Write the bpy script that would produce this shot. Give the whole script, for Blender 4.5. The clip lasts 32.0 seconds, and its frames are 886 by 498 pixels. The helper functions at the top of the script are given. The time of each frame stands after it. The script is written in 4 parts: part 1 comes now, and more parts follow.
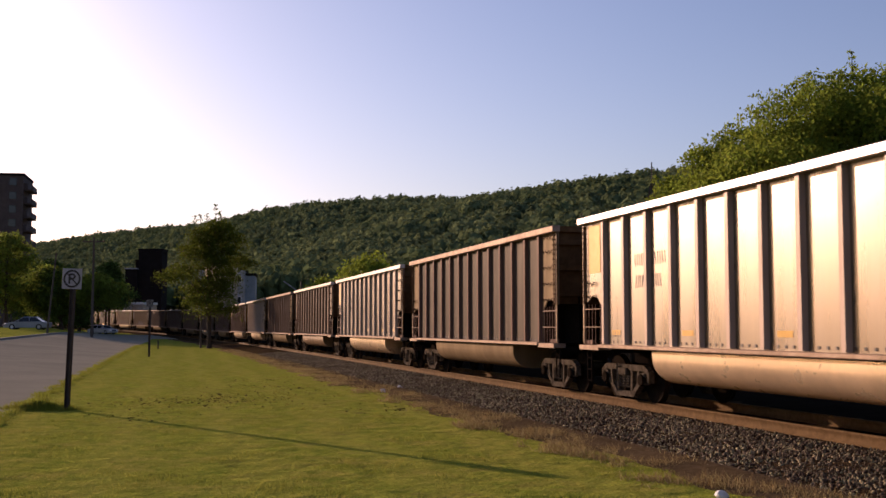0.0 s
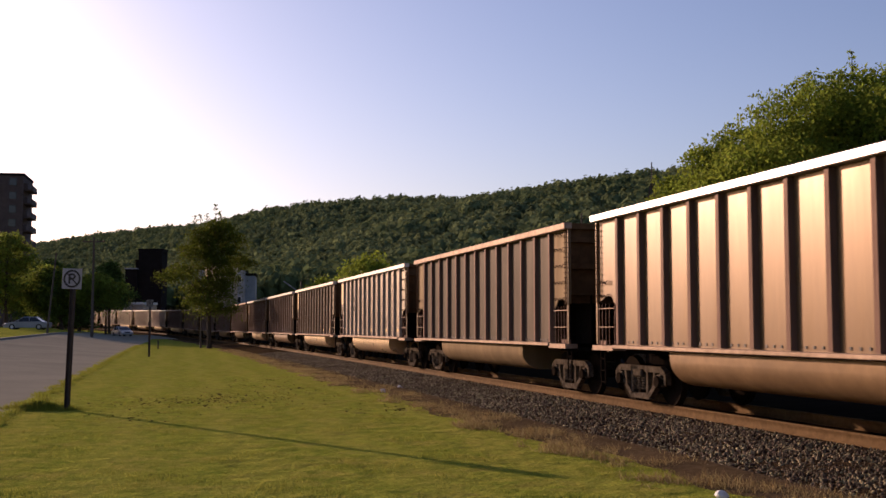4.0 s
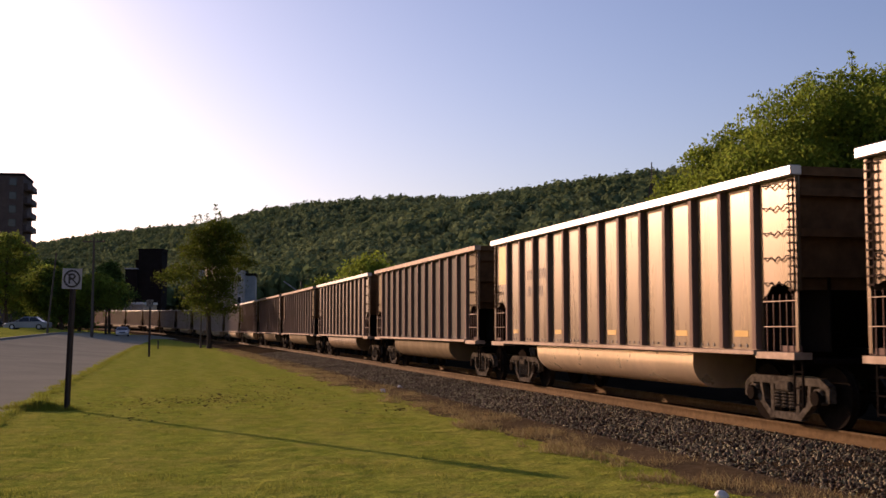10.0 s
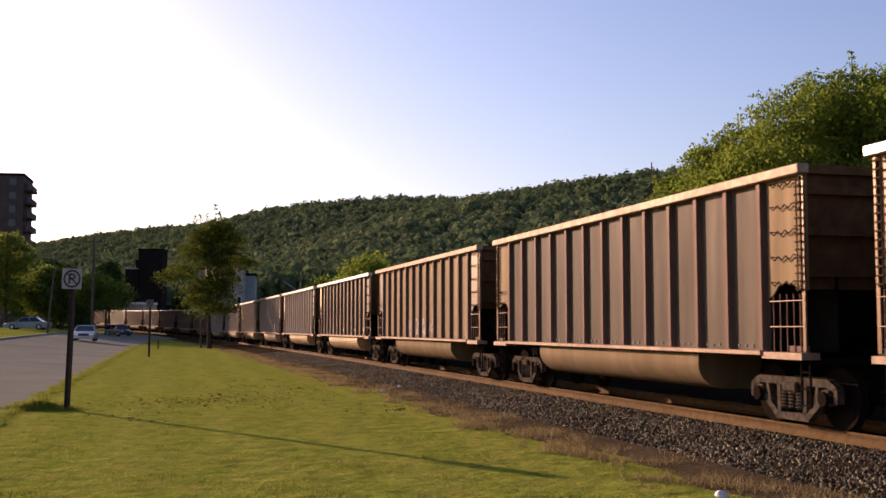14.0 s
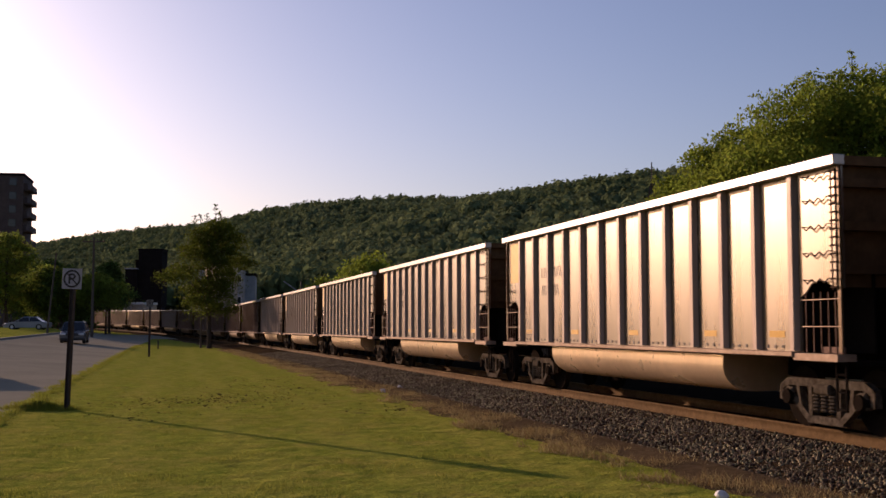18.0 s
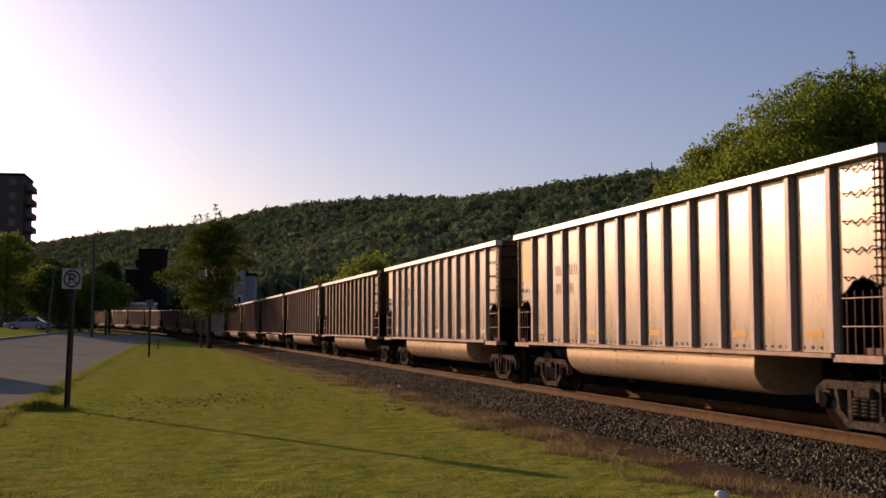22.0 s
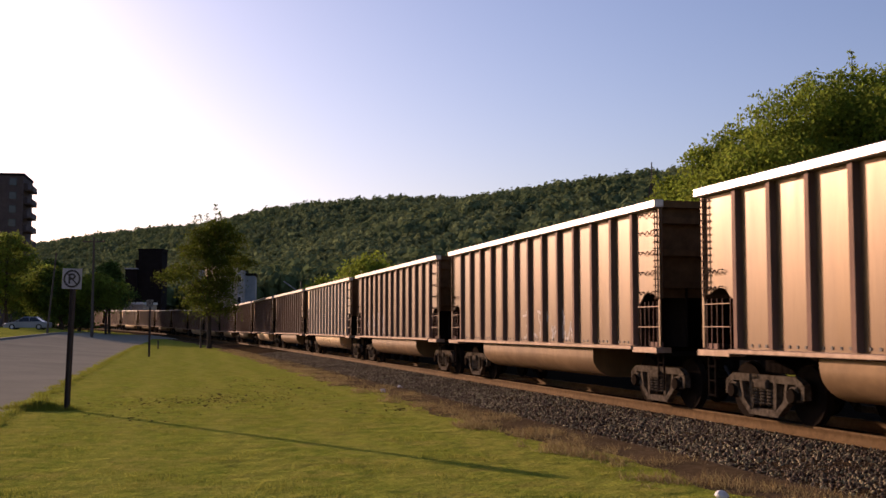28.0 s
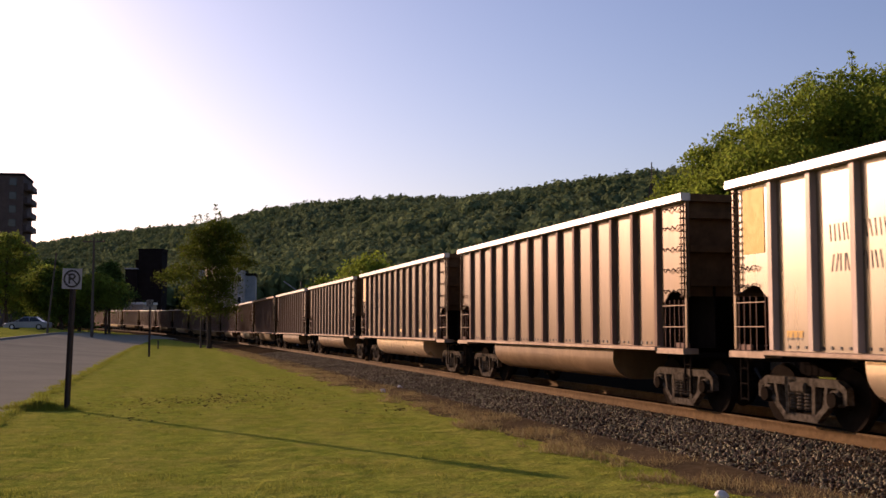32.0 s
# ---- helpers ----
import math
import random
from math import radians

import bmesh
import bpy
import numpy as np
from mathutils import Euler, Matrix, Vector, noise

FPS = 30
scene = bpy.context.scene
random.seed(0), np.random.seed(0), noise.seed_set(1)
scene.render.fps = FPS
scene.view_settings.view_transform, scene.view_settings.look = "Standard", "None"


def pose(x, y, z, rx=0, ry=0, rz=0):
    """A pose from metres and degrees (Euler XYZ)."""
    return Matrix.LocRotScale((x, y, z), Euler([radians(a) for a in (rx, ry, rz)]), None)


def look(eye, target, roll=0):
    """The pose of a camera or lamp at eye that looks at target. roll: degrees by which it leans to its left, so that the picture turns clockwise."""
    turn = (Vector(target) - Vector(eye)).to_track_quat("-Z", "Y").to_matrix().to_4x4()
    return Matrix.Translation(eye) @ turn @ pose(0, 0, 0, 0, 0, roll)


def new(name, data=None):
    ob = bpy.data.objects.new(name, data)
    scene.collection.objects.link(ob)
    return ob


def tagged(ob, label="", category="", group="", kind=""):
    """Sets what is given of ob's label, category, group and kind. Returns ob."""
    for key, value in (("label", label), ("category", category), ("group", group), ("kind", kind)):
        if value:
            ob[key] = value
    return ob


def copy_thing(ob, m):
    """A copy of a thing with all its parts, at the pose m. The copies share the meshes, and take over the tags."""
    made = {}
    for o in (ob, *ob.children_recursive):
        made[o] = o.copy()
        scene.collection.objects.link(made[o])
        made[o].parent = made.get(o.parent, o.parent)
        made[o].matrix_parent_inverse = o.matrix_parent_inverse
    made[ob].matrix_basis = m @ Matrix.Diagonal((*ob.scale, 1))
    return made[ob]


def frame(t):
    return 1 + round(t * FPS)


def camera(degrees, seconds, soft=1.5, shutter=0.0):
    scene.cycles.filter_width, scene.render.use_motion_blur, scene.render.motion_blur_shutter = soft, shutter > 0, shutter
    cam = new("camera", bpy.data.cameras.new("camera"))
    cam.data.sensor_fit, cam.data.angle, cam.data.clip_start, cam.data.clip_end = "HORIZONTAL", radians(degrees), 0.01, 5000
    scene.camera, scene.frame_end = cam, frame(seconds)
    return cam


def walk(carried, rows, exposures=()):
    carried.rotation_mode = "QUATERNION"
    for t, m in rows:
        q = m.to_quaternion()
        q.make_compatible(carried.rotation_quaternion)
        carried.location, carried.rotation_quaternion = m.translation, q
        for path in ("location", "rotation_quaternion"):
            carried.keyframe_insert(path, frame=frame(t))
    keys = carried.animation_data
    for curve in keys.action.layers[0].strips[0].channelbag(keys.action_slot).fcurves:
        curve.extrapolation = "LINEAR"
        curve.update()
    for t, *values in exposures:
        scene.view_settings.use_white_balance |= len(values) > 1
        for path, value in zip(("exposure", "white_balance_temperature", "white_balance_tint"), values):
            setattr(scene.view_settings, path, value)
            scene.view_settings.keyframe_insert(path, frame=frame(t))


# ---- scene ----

# ------------------------------------------------------------------ camera
cam = camera(44.0, 32.0, soft=1.5, shutter=0.09)
EYE = pose(0, 0, 1.8, 90 + 4.12, 0, 0)
# the clip's camera brightens and darkens its picture a little as bright wagons pass
EXPOSURE = [(0, 0), (1, 0.12), (2, 0.12), (3, 0), (6, 0.05), (7, -0.17), (8, -0.07), (9, 0.08), (10, 0.03), (11, 0.22), (12, 0.33), (13, 0.33), (14, 0.37), (17, 0), (18, -0.27), (19, -0.38), (23, -0.25), (24, -0.07), (25, -0.1), (28, 0.08), (32, 0.05)]
walk(cam, [(0, EYE), (32, EYE)], exposures=[(t, 0.5 + e, 5350, 33) for t, e in EXPOSURE])

# ------------------------------------------------------------------ light
SUN_AZ, SUN_EL = radians(-41.8), radians(12.2)
SUN_DIR = Vector((math.sin(SUN_AZ) * math.cos(SUN_EL), math.cos(SUN_AZ) * math.cos(SUN_EL), math.sin(SUN_EL)))
world = bpy.data.worlds.new("sky")
scene.world = world
world.use_nodes = True
wn = world.node_tree
sky = wn.nodes.new("ShaderNodeTexSky")
sky.sky_type, sky.sun_disc = "NISHITA", False
sky.sun_elevation, sky.sun_rotation = SUN_EL, SUN_AZ
sky.air_density, sky.dust_density, sky.ozone_density = 1.0, 1.4, 0.25
wn.nodes["Background"].inputs["Strength"].default_value = 0.078
haze = wn.nodes.new("ShaderNodeMix")
haze.data_type, haze.blend_type = "RGBA", "MULTIPLY"
haze.inputs[0].default_value, haze.inputs[7].default_value = 1.0, (1.015, 0.99, 1.0, 1)
wn.links.new(sky.outputs[0], haze.inputs[6])
wn.links.new(haze.outputs[2], wn.nodes["Background"].inputs["Color"])
sun = new("sun", bpy.data.lights.new("sun", "SUN"))
sun.data.energy, sun.data.angle, sun.data.color = 5.0, radians(0.4), (1.0, 0.665, 0.345)
sun.matrix_world = look(SUN_DIR * 300, (0, 0, 0))

# ------------------------------------------------------------------ materials
def mat(name, col, col2=None, rough=0.8, metal=0.0, scale=6.0, big=0.4, bump=0.3, dist=0.01, island=0.0, objvar=0.0, translucent=0.0, streak=False, spec=0.5, col3=None, detail=6.0):
    """Two scales of noise mix col, col2 and col3; fine noise drives bump and gloss."""
    m = bpy.data.materials.new(name)
    m.use_nodes = True
    nt = m.node_tree
    N, L = nt.nodes, nt.links
    b = N["Principled BSDF"]
    b.inputs["Roughness"].default_value, b.inputs["Metallic"].default_value = rough, metal
    b.inputs["Specular IOR Level"].default_value = spec
    tc = N.new("ShaderNodeTexCoord")
    vec = tc.outputs["Object"]
    if streak:
        mp = N.new("ShaderNodeMapping")
        mp.inputs["Scale"].default_value = (1, 1, 0.12)
        L.new(vec, mp.inputs["Vector"])
        vec = mp.outputs["Vector"]
    fine, broad = N.new("ShaderNodeTexNoise"), N.new("ShaderNodeTexNoise")
    for n, s in ((fine, scale), (broad, big)):
        n.inputs["Scale"].default_value, n.inputs["Detail"].default_value, n.inputs["Roughness"].default_value = s, detail, 0.62
        L.new(vec, n.inputs["Vector"])
    col2 = col2 or tuple(c * 0.7 for c in col)
    def ramp(src, lo, hi):
        r = N.new("ShaderNodeMapRange")
        r.inputs["From Min"].default_value, r.inputs["From Max"].default_value = lo, hi
        L.new(src, r.inputs["Value"])
        return r.outputs["Result"]
    def mix(f, a, c):
        x = N.new("ShaderNodeMix")
        x.data_type = "RGBA"
        if isinstance(f, float):
            x.inputs[0].default_value = f
        else:
            L.new(f, x.inputs[0])
        for k, v in ((6, a), (7, c)):
            if isinstance(v, tuple):
                x.inputs[k].default_value = (*v, 1)
            else:
                L.new(v, x.inputs[k])
        return x.outputs[2]
    out = mix(ramp(fine.outputs["Fac"], 0.33, 0.67), tuple(col), tuple(col2))
    if col3:
        out = mix(ramp(broad.outputs["Fac"], 0.42, 0.66), out, tuple(col3))
    else:
        dk = mix(1.0, tuple(c * 0.8 for c in col), tuple(c * 0.8 for c in col2))
        f = N.new("ShaderNodeMath")
        f.operation = "MULTIPLY"
        f.inputs[1].default_value = 0.6
        L.new(ramp(broad.outputs["Fac"], 0.4, 0.68), f.inputs[0])
        out = mix(f.outputs[0], out, dk)
    for amount, node, sock in ((island, "ShaderNodeNewGeometry", "Random Per Island"), (objvar, "ShaderNodeObjectInfo", "Random")):
        if amount:
            g = N.new(node)
            h = N.new("ShaderNodeHueSaturation")
            mr = N.new("ShaderNodeMapRange")
            mr.inputs["To Min"].default_value, mr.inputs["To Max"].default_value = 1 - amount, 1 + amount
            L.new(g.outputs[sock], mr.inputs["Value"])
            L.new(mr.outputs["Result"], h.inputs["Value"])
            mh = N.new("ShaderNodeMapRange")
            mh.inputs["To Min"].default_value, mh.inputs["To Max"].default_value = 0.5 - amount * 0.05, 0.5 + amount * 0.05
            L.new(g.outputs[sock], mh.inputs["Value"])
            L.new(mh.outputs["Result"], h.inputs["Hue"])
            L.new(out, h.inputs["Color"])
            out = h.outputs["Color"]
    L.new(out, b.inputs["Base Color"])
    rr = N.new("ShaderNodeMapRange")
    rr.inputs["To Min"].default_value, rr.inputs["To Max"].default_value = max(0.03, rough - 0.12), min(1, rough + 0.12)
    L.new(fine.outputs["Fac"], rr.inputs["Value"])
    L.new(rr.outputs["Result"], b.inputs["Roughness"])
    if bump:
        bp = N.new("ShaderNodeBump")
        bp.inputs["Strength"].default_value, bp.inputs["Distance"].default_value = bump, dist
        L.new(fine.outputs["Fac"], bp.inputs["Height"])
        L.new(bp.outputs["Normal"], b.inputs["Normal"])
    if translucent:
        tr = N.new("ShaderNodeBsdfTranslucent")
        L.new(out, tr.inputs["Color"])
        ms = N.new("ShaderNodeMixShader")
        ms.inputs[0].default_value = translucent
        L.new(b.outputs[0], ms.inputs[1])
        L.new(tr.outputs[0], ms.inputs[2])
        L.new(ms.outputs[0], N["Material Output"].inputs["Surface"])
    return m


def emit(name, col, strength):
    m = bpy.data.materials.new(name)
    m.use_nodes = True
    b = m.node_tree.nodes["Principled BSDF"]
    b.inputs["Base Color"].default_value = (*col, 1)
    b.inputs["Emission Color"].default_value = (*col, 1)
    b.inputs["Emission Strength"].default_value = strength
    return m


M = dict(
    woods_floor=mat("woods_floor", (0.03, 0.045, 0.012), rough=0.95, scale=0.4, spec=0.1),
    asphalt=mat("asphalt", (0.31, 0.29, 0.22), (0.235, 0.22, 0.165), 0.95, scale=30, big=0.25, bump=0.25, dist=0.004, spec=0.0),
    kerb=mat("concrete_kerb", (0.2, 0.18, 0.16), rough=0.9, scale=12),
    ballast=mat("ballast", (0.085, 0.060, 0.033), (0.024, 0.017, 0.010), 0.95, scale=22, big=0.6, bump=1.0, dist=0.05, spec=0.0),
    stone=mat("ballast_stone", (0.215, 0.165, 0.10), (0.07, 0.053, 0.032), 0.8, scale=20, island=0.8, spec=0.08),
    # near-black colour that stands in for the train's shade on the ground
    cinder=mat("cinders", (0.020, 0.015, 0.010), (0.010, 0.008, 0.006), 0.97, scale=6, bump=0.5, spec=0.0),
    dirt=mat("dirt", (0.135, 0.095, 0.05), (0.07, 0.05, 0.027), 0.97, scale=10, bump=0.8, dist=0.03, spec=0.0),
    clod=mat("earth_clod", (0.12, 0.095, 0.035), (0.06, 0.048, 0.018), 0.97, scale=20, spec=0.0),
    dryweed=mat("dry_weeds", (0.36, 0.275, 0.115), (0.23, 0.17, 0.07), 0.9, scale=3, island=0.45, translucent=0.3, spec=0.1),
    blade=mat("grass_blades", (0.21, 0.22, 0.024), (0.13, 0.155, 0.018), 0.8, scale=0.7, big=0.2, bump=0, island=0.35, translucent=0.45, spec=0.05, col3=(0.25, 0.22, 0.04)),
    tie=mat("tie_wood", (0.045, 0.032, 0.022), rough=0.95, scale=8, spec=0.0),
    railside=mat("rail_rust", (0.165, 0.103, 0.043), (0.10, 0.06, 0.026), 0.95, metal=0.0, scale=9, big=0.8, bump=0.2, spec=0.03),
    bark=mat("bark", (0.075, 0.055, 0.04), rough=0.95, scale=14, bump=0.8, dist=0.03, spec=0.1),
    leaf_a=mat("leaf_maple", (0.10, 0.122, 0.012), (0.05, 0.064, 0.007), 0.6, scale=1.2, bump=0, island=0.35, translucent=0.5, spec=0.02),
    leaf_b=mat("leaf_bright", (0.235, 0.285, 0.026), (0.145, 0.19, 0.018), 0.6, scale=1.2, bump=0, island=0.25, translucent=0.55, spec=0.05),
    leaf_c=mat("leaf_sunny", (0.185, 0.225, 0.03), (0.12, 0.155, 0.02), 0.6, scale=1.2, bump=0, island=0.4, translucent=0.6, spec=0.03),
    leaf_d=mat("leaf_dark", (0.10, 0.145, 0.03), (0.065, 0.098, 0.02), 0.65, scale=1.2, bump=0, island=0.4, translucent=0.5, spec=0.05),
    # crown greens greyed so the colour carries distance haze
    forest=mat("forest_crowns", (0.185, 0.222, 0.10), (0.078, 0.101, 0.05), 0.95, scale=0.11, big=0.02, bump=0, island=0.12, translucent=0.3, spec=0.0, col3=(0.108, 0.142, 0.06)),
    black=mat("black_steel", (0.022, 0.02, 0.02), rough=0.6, metal=0.2, scale=8),
    # near-black for the underframe, and for shade put into the end openings
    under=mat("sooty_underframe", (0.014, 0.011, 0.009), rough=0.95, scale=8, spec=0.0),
    truck=mat("truck_steel", (0.125, 0.102, 0.075), (0.042, 0.033, 0.024), 0.9, metal=0.0, scale=12, bump=0.3, spec=0.0),
    wheel=mat("wheel_steel", (0.02, 0.015, 0.011), rough=0.85, metal=0.0, scale=9, spec=0.0),
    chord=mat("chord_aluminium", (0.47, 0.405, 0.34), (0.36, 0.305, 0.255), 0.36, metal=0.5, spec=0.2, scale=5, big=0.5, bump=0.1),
    rib=mat("rib_aluminium", (0.165, 0.105, 0.078), (0.105, 0.066, 0.049), 0.55, metal=0.2, spec=0.0, scale=6, big=0.6, bump=0.1, streak=True),
    yellow=mat("yellow_paint", (0.37, 0.215, 0.018), (0.345, 0.198, 0.016), 0.55, metal=0.2, scale=6, big=0.06, spec=0.12, bump=0.05),
    mark=mat("marking_paint", (0.05, 0.036, 0.026), rough=0.7, scale=10),
    spray=mat("spray_paint", (0.36, 0.33, 0.31), (0.28, 0.25, 0.23), 0.7, scale=6, spec=0.1),
    rung=mat("rung_steel", (0.075, 0.050, 0.035), rough=0.8, scale=9, spec=0.0),
    signwhite=mat("sign_white", (0.36, 0.325, 0.325), rough=0.45, scale=20, bump=0.05),
    signblack=mat("sign_black", (0.022, 0.014, 0.014), rough=0.5, scale=20, bump=0),
    post=mat("post_steel", (0.045, 0.03, 0.025), rough=0.7, metal=0.3, scale=15),
    pole=mat("pole_wood", (0.10, 0.075, 0.055), rough=0.9, scale=8),
    tower=mat("tower_brick", (0.085, 0.058, 0.05), (0.06, 0.04, 0.036), 0.85, scale=1.5),
    darkwall=mat("dark_cladding", (0.014, 0.011, 0.011), rough=0.9, scale=0.7, spec=0.1),
    greywall=mat("grey_cladding", (0.30, 0.31, 0.33), rough=0.8, scale=0.6),
    tanwall=mat("tan_wall", (0.48, 0.38, 0.28), rough=0.85, scale=0.8),
    glass=mat("dark_glass", (0.02, 0.022, 0.028), rough=0.12, scale=2, bump=0),
    whitepaint=mat("white_paint", (0.78, 0.76, 0.72), rough=0.5, scale=3, bump=0.03),
    carsilver=mat("car_silver", (0.50, 0.50, 0.52), rough=0.3, metal=0.4, scale=20, bump=0),
    carblue=mat("car_pale_blue", (0.27, 0.285, 0.32), rough=0.3, metal=0.2, scale=20, bump=0),
    cardark=mat("car_dark", (0.10, 0.105, 0.115), rough=0.25, metal=0.2, scale=20, bump=0),
    rubber=mat("rubber", (0.018, 0.018, 0.018), rough=0.85, scale=20),
    headlamp=emit("headlamp_glow", (0.8, 0.76, 0.68), 0.04),
    lens=mat("lamp_lens", (0.7, 0.7, 0.7), rough=0.1, scale=5, bump=0),
    litter=mat("litter_paper", (0.8, 0.78, 0.76), rough=0.7, scale=10),
)
def lawn_material(name="lawn_mottled", through_light=0.0):
    """Mown lawn: blotches of green, straw and bare earth at four scales."""
    m = bpy.data.materials.new(name)
    m.use_nodes = True
    N, L = m.node_tree.nodes, m.node_tree.links
    b = N["Principled BSDF"]
    b.inputs["Roughness"].default_value, b.inputs["Specular IOR Level"].default_value = 1.0, 0.0
    tc = N.new("ShaderNodeTexCoord")
    out, last = None, None
    for scale, lo, hi, col in ((0.18, 0.35, 0.65, (0.27, 0.262, 0.038)), (0.9, 0.45, 0.66, (0.325, 0.275, 0.055)), (2.6, 0.46, 0.60, (0.155, 0.20, 0.022)), (1.3, 0.60, 0.68, (0.139, 0.104, 0.042)), (7.0, 0.50, 0.68, (0.162, 0.191, 0.023)), (24.0, 0.46, 0.62, (0.174, 0.186, 0.023))):
        n = N.new("ShaderNodeTexNoise")
        n.inputs["Scale"].default_value, n.inputs["Detail"].default_value, n.inputs["Roughness"].default_value = scale, 8.0, 0.68
        L.new(tc.outputs["Object"], n.inputs["Vector"])
        r = N.new("ShaderNodeMapRange")
        r.inputs["From Min"].default_value, r.inputs["From Max"].default_value = lo, hi
        r.inputs["To Max"].default_value = 0.9
        L.new(n.outputs["Fac"], r.inputs["Value"])
        x = N.new("ShaderNodeMix")
        x.data_type = "RGBA"
        L.new(r.outputs["Result"], x.inputs[0])
        if out is None:
            x.inputs[6].default_value = (0.285, 0.315, 0.036, 1)
        else:
            L.new(out, x.inputs[6])
        x.inputs[7].default_value = (*col, 1)
        out, last = x.outputs[2], n
    # mowing stripes that run with the road
    mp, wv = N.new("ShaderNodeMapping"), N.new("ShaderNodeTexWave")
    mp.inputs["Rotation"].default_value = (0, 0, -math.atan(0.242))
    wv.inputs["Scale"].default_value, wv.inputs["Distortion"].default_value, wv.inputs["Detail"].default_value, wv.inputs["Detail Scale"].default_value = 0.17, 5.0, 5.0, 0.9
    L.new(tc.outputs["Object"], mp.inputs["Vector"])
    L.new(mp.outputs["Vector"], wv.inputs["Vector"])
    r, x = N.new("ShaderNodeMapRange"), N.new("ShaderNodeMix")
    r.inputs["From Min"].default_value, r.inputs["To Max"].default_value = 0.4, 0.22
    x.data_type = "RGBA"
    L.new(wv.outputs["Fac"], r.inputs["Value"])
    L.new(r.outputs["Result"], x.inputs[0])
    L.new(out, x.inputs[6])
    x.inputs[7].default_value = (0.34, 0.31, 0.055, 1)
    out = x.outputs[2]
    L.new(out, b.inputs["Base Color"])
    bp = N.new("ShaderNodeBump")
    bp.inputs["Strength"].default_value, bp.inputs["Distance"].default_value = 0.7, 0.02
    L.new(last.outputs["Fac"], bp.inputs["Height"])
    # uneven ground under the turf
    un, bq = N.new("ShaderNodeTexNoise"), N.new("ShaderNodeBump")
    un.inputs["Scale"].default_value, un.inputs["Detail"].default_value, un.inputs["Roughness"].default_value = 2.2, 7.0, 0.6
    bq.inputs["Strength"].default_value, bq.inputs["Distance"].default_value = 1.0, 0.18
    L.new(tc.outputs["Object"], un.inputs["Vector"])
    L.new(un.outputs["Fac"], bq.inputs["Height"])
    L.new(bq.outputs["Normal"], bp.inputs["Normal"])
    if through_light:
        tr, ms = N.new("ShaderNodeBsdfTranslucent"), N.new("ShaderNodeMixShader")
        ms.inputs[0].default_value = through_light
        L.new(out, tr.inputs["Color"])
        L.new(b.outputs[0], ms.inputs[1])
        L.new(tr.outputs[0], ms.inputs[2])
        L.new(ms.outputs[0], N["Material Output"].inputs["Surface"])
    else:
        L.new(bp.outputs["Normal"], b.inputs["Normal"])
    return m


M["lawn"] = lawn_material()
M["lawn_blade"] = lawn_material("lawn_blades", 0.35)
# wagon side sheets: clean aluminium, copper-toned dusty aluminium, dull weathered brown
M["sheet_silver"] = mat("sheet_silver", (0.16, 0.114, 0.068), (0.125, 0.087, 0.05), 0.29, metal=0.55, spec=0.03, scale=3, big=0.5, bump=0.05, streak=True)
M["sheet_copper"] = mat("sheet_copper", (0.163, 0.112, 0.067), (0.12, 0.081, 0.047), 0.34, metal=0.42, spec=0.02, scale=3, big=0.5, bump=0.05, streak=True)
M["tub"] = mat("tub_aluminium", (0.235, 0.148, 0.068), (0.16, 0.10, 0.046), 0.5, metal=0.18, scale=2, big=0.5, bump=0.05, spec=0.05)
M["sill"] = mat("sill_aluminium", (0.36, 0.265, 0.19), (0.24, 0.17, 0.115), 0.55, metal=0.25, spec=0.0, scale=6, big=0.5, bump=0.1)
M["endwall"] = mat("end_wall_rust", (0.12, 0.068, 0.030), (0.06, 0.034, 0.016), 0.85, spec=0.05, scale=3, big=0.5)
M["sheet_dun"] = mat("sheet_dun", (0.235, 0.168, 0.092), (0.165, 0.12, 0.066), 0.55, metal=0.12, scale=3, big=0.5, bump=0.05, streak=True, spec=0.0)
M["sheet_bright"] = mat("sheet_bright", (0.215, 0.175, 0.13), (0.172, 0.138, 0.10), 0.29, metal=0.75, spec=0.05, scale=3, big=0.5, bump=0.05, streak=True)
# base colour raised far above the sheets to carry the sun's glint
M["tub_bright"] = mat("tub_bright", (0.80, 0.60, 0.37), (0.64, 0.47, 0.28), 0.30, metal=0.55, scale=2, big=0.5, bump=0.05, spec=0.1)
M["rib_bright"] = mat("rib_bright", (0.36, 0.285, 0.235), (0.26, 0.20, 0.16), 0.5, metal=0.3, spec=0.0, scale=6, big=0.6, bump=0.1, streak=True)
M["sheet_brown"] = mat("sheet_brown", (0.112, 0.090, 0.066), (0.080, 0.064, 0.047), 0.52, metal=0.12, spec=0.0, scale=3, big=0.5, bump=0.05, streak=True)


# ------------------------------------------------------------------ mesh helpers
def part(name, bm, material, parent=None, label="", smooth=False):
    me = bpy.data.meshes.new(name)
    bm.to_mesh(me)
    bm.free()
    me.materials.append(material)
    if smooth:
        me.shade_smooth()
        me.set_sharp_from_angle(angle=radians(40))
    ob = new(name, me)
    ob.parent = parent
    return tagged(ob, label)


def again(ob, m, parent):
    """Another object on the same mesh, under parent."""
    o = new(ob.name.split(".")[0], ob.data)
    o.parent, o.matrix_local = parent, m
    return tagged(o, ob.get("label", ""), kind=ob.get("kind", ""))


